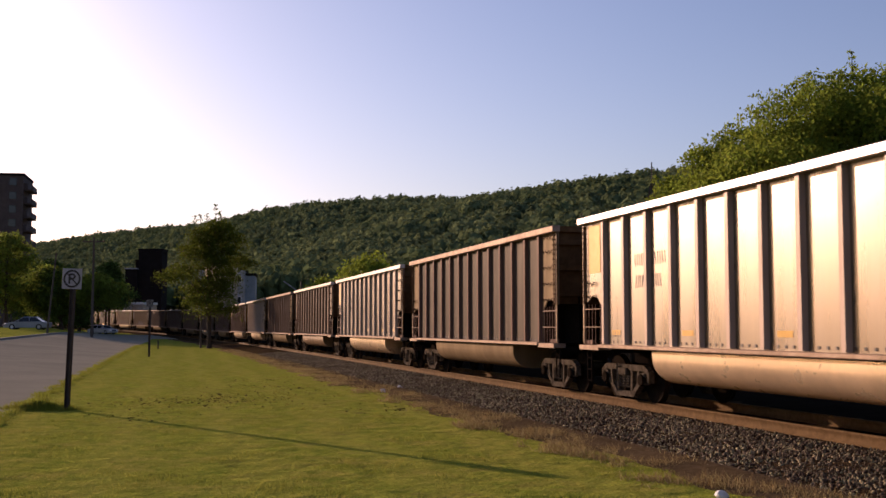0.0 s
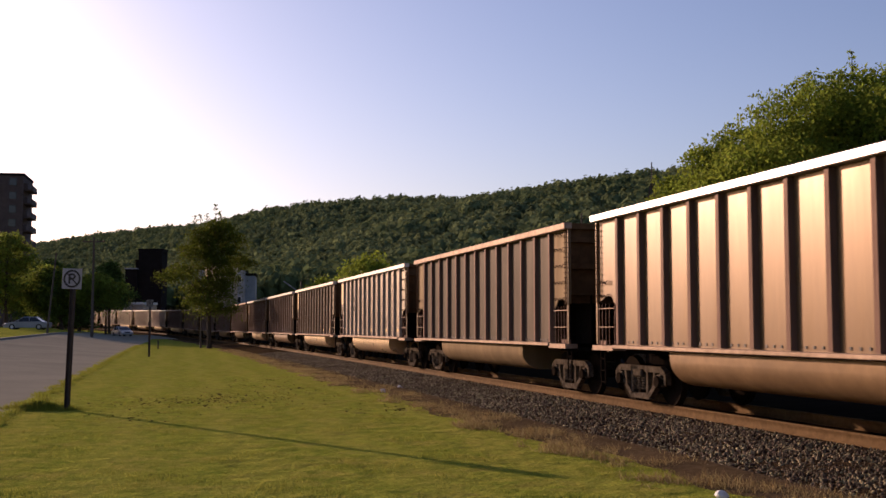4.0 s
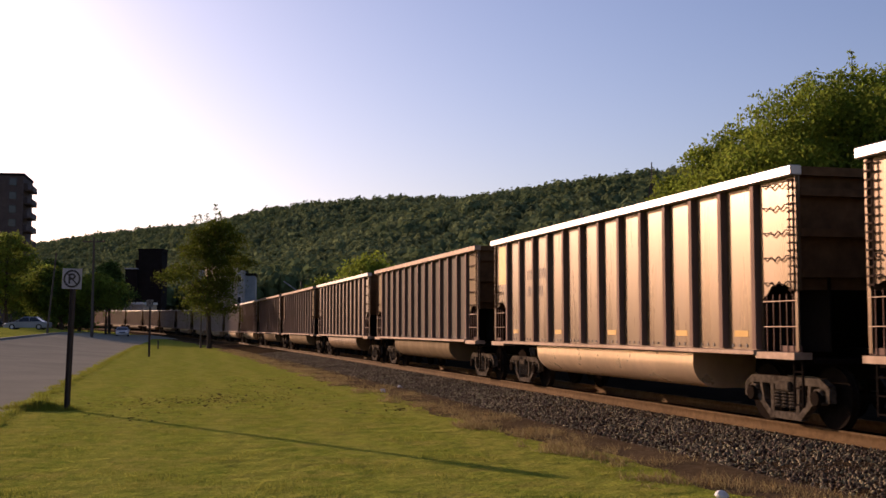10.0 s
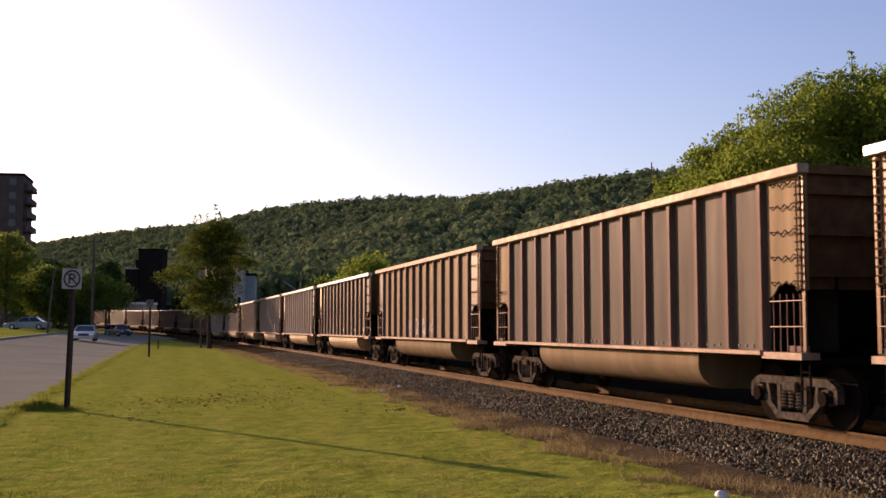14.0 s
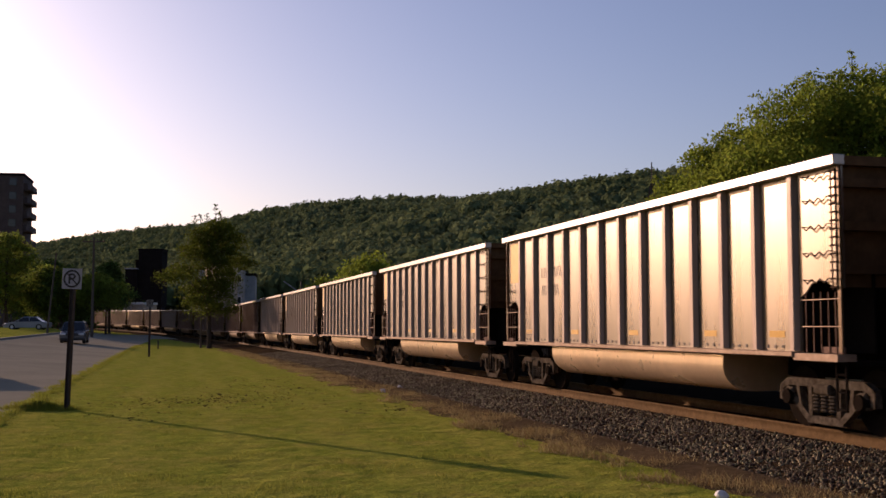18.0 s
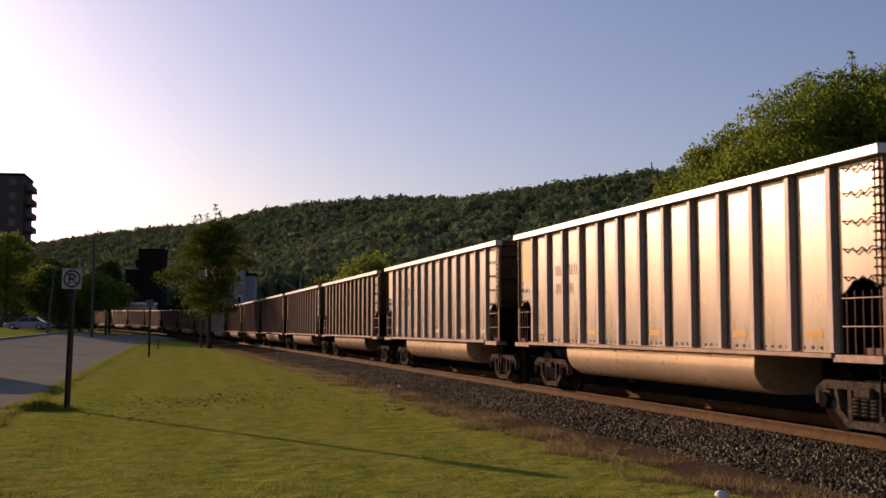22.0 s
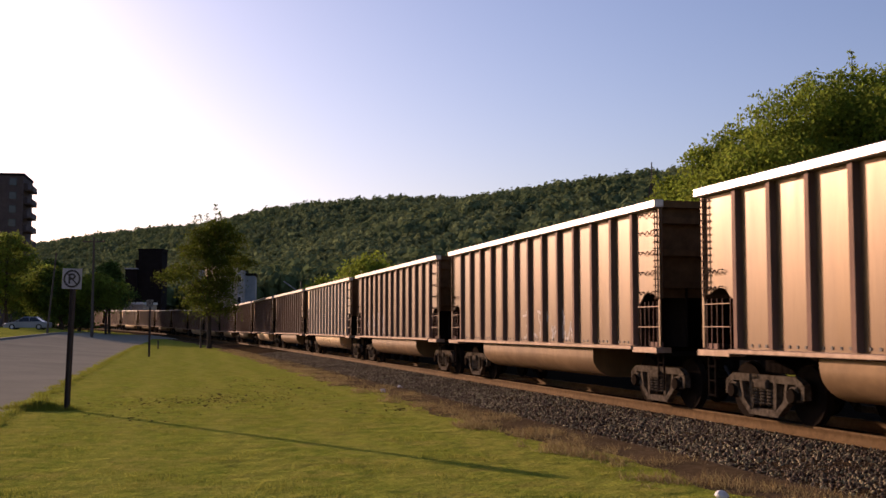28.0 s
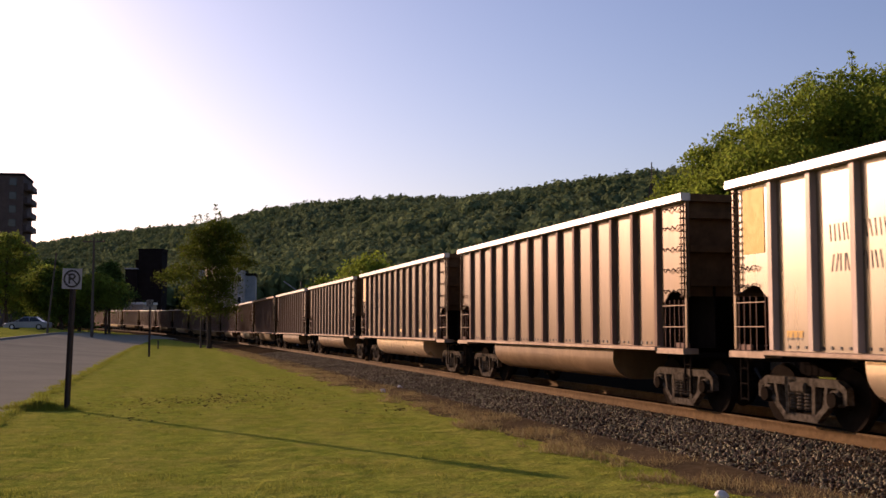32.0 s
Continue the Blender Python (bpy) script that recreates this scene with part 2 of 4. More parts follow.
def raw(name, verts, faces, material, parent=None, smooth=False):
    me = bpy.data.meshes.new(name)
    v, fc = np.asarray(verts, dtype=np.float32), np.asarray(faces, dtype=np.int32)
    k = fc.shape[1]
    me.vertices.add(len(v))
    me.vertices.foreach_set("co", v.ravel())
    me.loops.add(fc.size)
    me.loops.foreach_set("vertex_index", fc.ravel())
    me.polygons.add(len(fc))
    me.polygons.foreach_set("loop_start", np.arange(0, fc.size, k, dtype=np.int32))
    me.update(calc_edges=True)
    me.materials.append(material)
    if smooth:
        me.shade_smooth()
    ob = new(name, me)
    ob.parent = parent
    return ob


def box(bm, x0, x1, y0, y1, z0, z1, bevel=0.0, m=None):
    r = bmesh.ops.create_cube(bm, size=1)["verts"]
    for v in r:
        v.co = Vector(((x0 + x1) / 2 + v.co.x * (x1 - x0), (y0 + y1) / 2 + v.co.y * (y1 - y0), (z0 + z1) / 2 + v.co.z * (z1 - z0)))
    if bevel:
        bmesh.ops.bevel(bm, geom=list({e for v in r for e in v.link_edges}), offset=bevel, segments=1, affect="EDGES")
    if m is not None:
        bmesh.ops.transform(bm, matrix=m, verts=r)
    return bm


def bar(bm, a, b, w, h=None, up=(0, 0, 1)):
    """A square bar from a to b."""
    a, b, h = Vector(a), Vector(b), h or w
    d = (b - a).normalized()
    u = Vector(up)
    if abs(d.dot(u)) > 0.98:
        u = Vector((1, 0, 0))
    s = d.cross(u).normalized()
    u = s.cross(d)
    vs = [bm.verts.new(p + s * i * w / 2 + u * j * h / 2) for p in (a, b) for i, j in ((-1, -1), (1, -1), (1, 1), (-1, 1))]
    for q in ((3, 2, 1, 0), (4, 5, 6, 7), (0, 1, 5, 4), (1, 2, 6, 5), (2, 3, 7, 6), (3, 0, 4, 7)):
        bm.faces.new([vs[i] for i in q])
    return bm


def wire(bm, pts, w):
    """One bent square wire through the points."""
    pts, rings = [Vector(p) for p in pts], []
    for k, p in enumerate(pts):
        d = (pts[min(k + 1, len(pts) - 1)] - pts[max(k - 1, 0)]).normalized()
        side = d.cross(Vector((0, 0, 1))).normalized()
        up = side.cross(d)
        rings.append([bm.verts.new(p + (side * i + up * j) * w / 2) for i, j in ((-1, -1), (1, -1), (1, 1), (-1, 1))])
    for a, b in zip(rings[:-1], rings[1:]):
        for k in range(4):
            bm.faces.new((a[k], a[(k + 1) % 4], b[(k + 1) % 4], b[k]))
    bm.faces.new(rings[0][::-1])
    bm.faces.new(rings[-1])
    return bm


def rod(bm, a, b, r0, r1=None, n=8):
    a, b = Vector(a), Vector(b)
    r1 = r0 if r1 is None else r1
    q = (b - a).to_track_quat("Z", "Y")
    rings = [[bm.verts.new(p + q @ Vector((r * math.cos(k * math.tau / n), r * math.sin(k * math.tau / n), 0))) for k in range(n)] for p, r in ((a, r0), (b, r1))]
    for k in range(n):
        bm.faces.new((rings[0][k], rings[0][(k + 1) % n], rings[1][(k + 1) % n], rings[1][k]))
    bm.faces.new(rings[0][::-1])
    bm.faces.new(rings[1])
    return bm


def prism(bm, prof, x0, x1, dx0=None, dx1=None):
    """Extrude a closed (y, z) outline from x0 to x1; dx0/dx1(y, z) shift the ends."""
    A = [bm.verts.new((x0 + (dx0(y, z) if dx0 else 0), y, z)) for y, z in prof]
    B = [bm.verts.new((x1 + (dx1(y, z) if dx1 else 0), y, z)) for y, z in prof]
    n = len(prof)
    for k in range(n):
        bm.faces.new((A[k], A[(k + 1) % n], B[(k + 1) % n], B[k]))
    bm.faces.new(A[::-1])
    bm.faces.new(B)
    bmesh.ops.recalc_face_normals(bm, faces=bm.faces)
    return bm


def empty(name, m=None):
    ob = new(name)
    if m is not None:
        ob.matrix_world = m
    return ob


# ------------------------------------------------------------------ plan: the track's line and the ground's height
PSI, FOOT = 0.2593, 10.574
TS = np.arange(-260.0, 620.0, 0.5)
_e, _e0 = np.clip(TS - 90, 0, None), np.clip(TS - 35, 0, 260)
TH = PSI + 0.0002 * _e0 + 0.0016 * np.where(_e < 40, _e * _e / 80, np.clip(_e, 0, 260) - 20)
TX, TY = np.cumsum(-np.sin(TH)) * 0.5, np.cumsum(np.cos(TH)) * 0.5
_i = int(np.argmin(abs(TS)))
TX += FOOT * math.cos(PSI) - TX[_i]
TY += FOOT * math.sin(PSI) - TY[_i]
_u = np.clip(TS - 130, 0, 125)
TZ = 0.30 + np.where(_u < 30, _u * _u * 0.013 / 60, 0.013 * (_u - 15))


def track_at(s, lat=0.0, z=0.0):
    t = np.interp(s, TS, TH)
    return np.interp(s, TS, TX) - lat * np.cos(t), np.interp(s, TS, TY) - lat * np.sin(t), np.interp(s, TS, TZ) + z


def near_track(x, y):
    """Distance to the left of the track's centre line (negative: right), and the station."""
    x, y = np.ravel(x), np.ravel(y)
    lat, st = np.empty(len(x)), np.empty(len(x))
    cx, cy = TX[::4], TY[::4]
    for a in range(0, len(x), 4000):
        i = np.argmin((x[a:a + 4000, None] - cx) ** 2 + (y[a:a + 4000, None] - cy) ** 2, axis=1) * 4
        dx, dy = x[a:a + 4000] - TX[i], y[a:a + 4000] - TY[i]
        lat[a:a + 4000] = -(dx * np.cos(TH[i]) + dy * np.sin(TH[i]))
        st[a:a + 4000] = TS[i] - dx * np.sin(TH[i]) + dy * np.cos(TH[i])
    return lat, st


def smooth(a, b, v):
    u = np.clip((v - a) / (b - a), 0, 1)
    return u * u * (3 - 2 * u)


def road_edge(y):
    """x of the road's edge on the lawn's side."""
    return -8.7 - 0.242 * (y - 21.6)


# the wooded ridge: x, y, height
RIDGE = np.array([(700, -200, 47.9), (420, 150, 52.6), (260, 330, 53.9), (170, 420, 55.4), (94, 500, 58.8), (63, 570, 61.2), (29, 650, 66.4), (-16, 720, 76.5), (-76, 800, 81.6), (-116, 850, 81.2), (-160, 900, 77.4), (-250, 1000, 81.4), (-325, 1080, 82.7), (-363, 1110, 78.4), (-443, 1170, 78.2), (-485, 1200, 79.4), (-900, 1480, 77.0), (-1500, 1700, 66.9)], float)


def ridge_near(x, y):
    """Signed distance from the ridge line (positive: this side) and the ridge's height there."""
    x, y = np.ravel(x), np.ravel(y)
    best, sg, hh = np.full(len(x), 1e9), np.ones(len(x)), np.zeros(len(x))
    for a, b in zip(RIDGE[:-1], RIDGE[1:]):
        d = b[:2] - a[:2]
        t = np.clip(((x - a[0]) * d[0] + (y - a[1]) * d[1]) / (d @ d), 0, 1)
        px, py = a[0] + t * d[0], a[1] + t * d[1]
        r = np.hypot(x - px, y - py)
        k = r < best
        side = np.where(d[0] * (y - py) - d[1] * (x - px) > 0, 1.0, -1.0)
        best[k], sg[k], hh[k] = r[k], side[k], (a[2] + t * (b[2] - a[2]))[k]
    return best * sg, hh


def ground_z(x, y):
    x, y = np.ravel(np.asarray(x, float)), np.ravel(np.asarray(y, float))
    lat, st = near_track(x, y)
    tz = np.interp(st, TS, TZ) - 0.30
    left = np.clip(road_edge(y) - x, 0, 14)
    rz = 0.0105 * np.clip(y - 20, 0, 125) + 0.045 * left * smooth(20, 45, y)
    z = tz + (rz - tz) * smooth(5, 24, lat)
    d, h = ridge_near(x, y)
    up = np.where(d > 0, 1 - smooth(0, 290, d) * 1.0, 1 - 0.25 * smooth(0, 600, -d))
    hill = h * up ** 1.15
    return z * (1 - smooth(0, 20, hill)) + hill


# ------------------------------------------------------------------ ground, road, track bed
def graded(lo, hi, fine_lo, fine_hi, step, grow=1.18):
    v = list(np.arange(fine_lo, fine_hi + 1e-6, step))
    s = step
    while v[-1] < hi:
        s *= grow
        v.append(v[-1] + min(s, 40))
    s = step
    while v[0] > lo:
        s *= grow
        v.insert(0, v[0] - min(s, 40))
    return np.array(v)


def road_mask(x, y):
    e = road_edge(y)
    return smooth(0.5, 1.4, e - x) * smooth(0.5, 1.4, x - (e - 9.0))


gx, gy = graded(-2400, 2400, -50, 22, 0.8), graded(-1200, 3200, -6, 130, 0.8)
GX, GY = np.meshgrid(gx, gy)
gz = ground_z(GX, GY)
lat0, st0 = near_track(GX, GY)
gz = gz - 0.18 * road_mask(GX.ravel(), GY.ravel()) * (GY.ravel() < 170) - 0.16 * (1 - smooth(2.4, 3.3, lat0)) * smooth(-12, -9.5, lat0)
nx, ny = len(gx), len(gy)
quad = (np.arange(ny - 1)[:, None] * nx + np.arange(nx - 1)).ravel()
ground = raw("ground", np.c_[GX.ravel(), GY.ravel(), gz], np.c_[quad, quad + 1, quad + nx + 1, quad + nx], M["lawn"], smooth=True)
tagged(ground, "mown green lawn with worn yellowish patches rising to wooded hillside", kind="structure")
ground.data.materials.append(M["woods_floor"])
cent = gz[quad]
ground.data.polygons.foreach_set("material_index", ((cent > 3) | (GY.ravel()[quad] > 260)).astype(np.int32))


def strip(name, rows, material, label, thickness=0.0):
    """A sheet through rows of points (each row the same count)."""
    r = np.array(rows)
    a, b = r.shape[:2]
    q = (np.arange(a - 1)[:, None] * b + np.arange(b - 1)).ravel()
    ob = raw(name, r.reshape(-1, 3), np.c_[q, q + 1, q + b + 1, q + b], material, smooth=True)
    return tagged(ob, label, kind="structure")


ry = np.arange(-120, 172, 0.75)
rows = []
for y in ry:
    e = road_edge(y)
    wob = 0.09 * noise.noise((y * 0.35, 0.0, 0.0)) + 0.05 * noise.noise((y * 1.3, 5.0, 0.0))
    xs = np.linspace(e + wob, e - 9.0, 13)
    rows.append(np.c_[xs, np.full(13, y), ground_z(xs, np.full(13, y)) + 0.022])
strip("road", rows, M["asphalt"], "worn grey asphalt road beside the lawn")
# side street that meets the road far off
rows = []
for x in np.arange(-150, -34, 2.0):
    ys = np.linspace(156, 184, 12)
    rows.append(np.c_[np.full(12, x), ys, ground_z(np.full(12, x), ys) + 0.03])
strip("side_street", rows, M["asphalt"], "grey asphalt side street under trees")

BED = [(-9.0, -0.42), (-6.0, -0.26), (-3.3, -0.25), (-2.2, -0.19), (-1.4, -0.185), (0, -0.185), (1.4, -0.185), (2.1, -0.19), (2.7, -0.235), (3.3, -0.29), (3.7, -0.35)]
rng = np.random.default_rng(4)
rows = []
for s in np.arange(-120, 330, 0.6):
    rows.append([track_at(s, l + rng.normal(0, 0.03), z + rng.normal(0, 0.012)) for l, z in BED])
strip("track_bed", rows, M["ballast"], "grey crushed-stone ballast under the track")
# dark strip laid over the bed where only shade falls
rows = []
for s in np.arange(-120, 330, 3.0):
    rows.append([track_at(s, l, z) for l, z in ((-1.9, -0.183), (-3.5, -0.2), (-6, -0.2), (-10, -0.22), (-14, -0.45))])
strip("cinder_verge", rows, M["cinder"], "dark strip holding the shade on the far side of the track")
rows = []
for s in np.arange(-60, 180, 0.7):
    w = 0.5 * math.sin(s * 0.37) + 0.35 * math.sin(s * 1.13 + 1) + 0.2 * math.sin(s * 2.9)
    outer = 4.7 + 0.5 * w
    rows.append([track_at(s, l, 0.0) for l in np.linspace(3.0, outer, 5)])
    for k, p in enumerate(rows[-1]):
        rows[-1][k] = (p[0], p[1], ground_z(p[0], p[1])[0] + (0.025 if 0 < k < 4 else -0.02))
strip("dirt_verge", rows, M["dirt"], "brown bare earth strip between ballast and lawn")

RAIL = [(-0.075, 0), (-0.075, 0.012), (-0.012, 0.03), (-0.012, 0.13), (-0.036, 0.145), (-0.036, 0.178), (0.036, 0.178), (0.036, 0.145), (0.012, 0.13), (0.012, 0.03), (0.075, 0.012), (0.075, 0)]
for side in (0.755, -0.755):
    ss = np.concatenate([np.arange(-120, 320, 2.0)])
    V = np.array([[track_at(s, side + l, z - 0.178) for l, z in RAIL] for s in ss])
    a, b = V.shape[:2]
    q = np.array([(i * b + j, i * b + (j + 1) % b, (i + 1) * b + (j + 1) % b, (i + 1) * b + j) for i in range(a - 1) for j in range(b)])
    tagged(raw("rail", V.reshape(-1, 3), q, M["railside"]), "rust-brown steel rail on wooden ties", kind="structure")

bm = bmesh.new()
box(bm, -0.115, 0.115, -1.3, 1.3, -0.36, -0.18, 0.012)
me_tie = bpy.data.meshes.new("tie")
bm.to_mesh(me_tie)
bm.free()
me_tie.materials.append(M["tie"])
track_root = tagged(empty("track_ties"), "dark creosoted wooden ties under the rails", kind="structure")
for k in range(230):
    s = -6 + k * 0.52
    x, y, z = track_at(s)
    o = new("tie", me_tie)
    o.parent = track_root
    o.matrix_local = Matrix.Translation((float(x), float(y), float(z))) @ Matrix.Rotation(float(np.interp(s, TS, TH)) + math.pi / 2, 4, "Z")


def scatter(name, places, sizes, base_v, base_f, material, label, rng, tilt=math.pi, squash=1.0):
    """Many small copies of one little mesh, joined."""
    n = len(places)
    a, b, c = rng.uniform(-tilt, tilt, n), rng.uniform(-tilt, tilt, n), rng.uniform(0, math.tau, n)
    ca, sa, cb, sb, cc, sc = np.cos(a), np.sin(a), np.cos(b), np.sin(b), np.cos(c), np.sin(c)
    R = np.empty((n, 3, 3))
    R[:, 0] = np.c_[cc * cb, cc * sb * sa - sc * ca, cc * sb * ca + sc * sa]
    R[:, 1] = np.c_[sc * cb, sc * sb * sa + cc * ca, sc * sb * ca - cc * sa]
    R[:, 2] = np.c_[-sb, cb * sa, cb * ca]
    V = np.einsum("nij,vj->nvi", R, base_v) * np.asarray(sizes).reshape(n, 1, -1)
    V[:, :, 2] *= squash
    V += np.asarray(places)[:, None, :]
    F = (base_f[None] + (np.arange(n) * len(base_v))[:, None, None]).reshape(-1, base_f.shape[1])
    ob = raw(name, V.reshape(-1, 3), F, material)
    return tagged(ob, label, kind="stuff")


OCT_V = np.array([(1, 0, 0), (-0.9, 0.2, 0.1), (0.1, 1, 0), (0, -0.9, 0.2), (0.1, 0.1, 0.8), (0, 0, -0.8)])
OCT_F = np.array([(0, 2, 4), (2, 1, 4), (1, 3, 4), (3, 0, 4), (2, 0, 5), (1, 2, 5), (3, 1, 5), (0, 3, 5)])
rng = np.random.default_rng(11)
n = 42000
s = 2 + 75 * rng.uniform(0, 1, n) ** 1.7
l = rng.uniform(0.9, 3.75, n)
z = np.interp(l, [b[0] for b in BED], [b[1] for b in BED])
px, py, pz = track_at(s, l, z + 0.006)
scatter("ballast_stones", np.c_[px, py, pz], rng.uniform(0.016, 0.042, n), OCT_V * np.array([1.35, 0.85, 0.75]), OCT_F, M["stone"], "loose grey crushed ballast stones beside the rail", rng)

BLADE_V = np.array([(-0.06, 0, 0), (0.06, 0, 0), (0.0, 0.25, 1.0)])
BLADE_F = np.array([(0, 1, 2)])
n = 150000
s = 1 + 90 * rng.uniform(0, 1, n) ** 1.5
l = 3.55 + 1.45 * rng.beta(2.2, 1.6, n) + 0.25 * np.sin(s * 1.7)
px, py, _ = track_at(s, l)
rr = random.Random(9)
keep = np.array([noise.noise((float(a) * 0.9, float(b) * 0.9, 0)) + 0.6 * noise.noise((float(a) * 2.6, float(b) * 2.6, 3)) > rr.uniform(-0.15, 0.35) for a, b in zip(px, py)])
px, py = px[keep], py[keep]
scatter("dry_weeds", np.c_[px, py, ground_z(px, py)], rng.uniform(0.04, 0.17, len(px)), BLADE_V * np.array([0.55, 1.8, 0.9]), BLADE_F, M["dryweed"], "dry tan weeds along the ballast edge", rng, tilt=0.75)
n = 260000
y = 9 + 36 * rng.uniform(0, 1, n) ** 1.5
x = rng.uniform(-1, 1, n) * (y * 0.42 + 1)
lat_b, _ = near_track(x, y)
keep = (lat_b > 4.2) & (x > road_edge(y) + 0.1)
x, y = x[keep], y[keep]
tuft = np.sin(x * 2.1 + 1.3 * np.sin(y * 0.9)) * np.sin(y * 1.7 + 1.1 * np.sin(x * 1.3)) + 0.6 * np.sin(x * 5.3 + y * 2.2) * np.sin(y * 4.1 - x * 1.9)
scatter("lawn_grass", np.c_[x, y, ground_z(x, y) - 0.004], rng.uniform(0.012, 0.028, len(x)) * (1 + 0.9 * np.clip(tuft, 0, 1.2)), BLADE_V * np.array([2.6, 1, 1]), BLADE_F, M["lawn_blade"], "short mown grass blades", rng, tilt=0.45)

n = 950
spots = np.array([(-7.6, 26.8), (-6.6, 26.5), (-5.6, 27.0), (-5.0, 26.7), (-5.4, 29.5), (-4.4, 30.5), (-5.2, 34), (-6.0, 38), (-6.4, 22.5), (-1.4, 24.6), (-3.4, 41), (-5.3, 28.4), (-5.5, 27.6)])
cl = rng.integers(0, len(spots), n)
ccx = spots[cl, 0] + rng.normal(0, 0.95, n)
ccy = spots[cl, 1] + rng.normal(0, 0.9, n)
scatter("earth_clods", np.c_[ccx, ccy, ground_z(ccx, ccy) + 0.01], 0.008 + 0.045 * rng.uniform(0, 1, n) ** 3, OCT_V, OCT_F, M["clod"], "small dark earth clods on the lawn", rng, squash=0.4)
# coarse tufts round the scuffed patches
n = 420
tc = rng.integers(0, len(spots), n)
tx, ty = spots[tc, 0] + rng.normal(0, 1.3, n), spots[tc, 1] + rng.normal(0, 1.5, n)
tx, ty = (np.repeat(v, 16) + rng.normal(0, 0.045, n * 16) for v in (tx, ty))
scatter("coarse_tufts", np.c_[tx, ty, ground_z(tx, ty)], rng.uniform(0.03, 0.075, len(tx)), BLADE_V, BLADE_F, M["blade"], "coarse dark grass tufts in the mown lawn", rng, tilt=0.6)
n = 3600
a = rng.uniform(0, math.tau, n)
r = rng.uniform(0, 1, n) ** 0.7
tx, ty = -8.85 + 1.15 * r * np.cos(a), 24.2 + 0.6 * r * np.sin(a)
scatter("grass_tuft", np.c_[tx, ty, ground_z(tx, ty)], rng.uniform(0.12, 0.32, n) * (1.1 - r), BLADE_V, BLADE_F, M["blade"], "tall unmown grass round the sign post", rng, tilt=0.5)
# ragged grass that overhangs the road's edge
n = 26000
ty = 16 + 84 * rng.uniform(0, 1, n) ** 1.6
tx = road_edge(ty) + rng.normal(0.02, 0.10, n) + 0.10 * np.sin(ty * 1.9) + 0.06 * np.sin(ty * 5.3)
scatter("edge_grass", np.c_[tx, ty, ground_z(tx, ty)], rng.uniform(0.04, 0.11, n), BLADE_V * np.array([1.4, 1, 1]), BLADE_F, M["lawn_blade"], "ragged grass along the road's edge", rng, tilt=0.6)
# kerb on the far side of the road
KERB = [(0.0, -0.1), (0.0, 0.13), (0.03, 0.15), (0.15, 0.15), (0.15, -0.1)]
ys = np.arange(62, 132, 2.0)
V = np.array([[(road_edge(y) - 9.0 - u, y, float(ground_z(road_edge(y) - 9.0, y)[0]) + w) for u, w in KERB] for y in ys])
q = np.array([(i * 5 + j, i * 5 + j + 1, (i + 1) * 5 + j + 1, (i + 1) * 5 + j) for i in range(len(ys) - 1) for j in range(4)])
tagged(raw("kerb", V.reshape(-1, 3), q, M["kerb"]), "pale concrete kerb of the grass island", kind="structure")

# ------------------------------------------------------------------ the coal train
CAR_L, HB = 16.18, 7.34
SPEED = 12.317
N_FIRST, N_LAST = -2, 43
RIBS = [(i - 6) * 1.022 for i in range(13)]


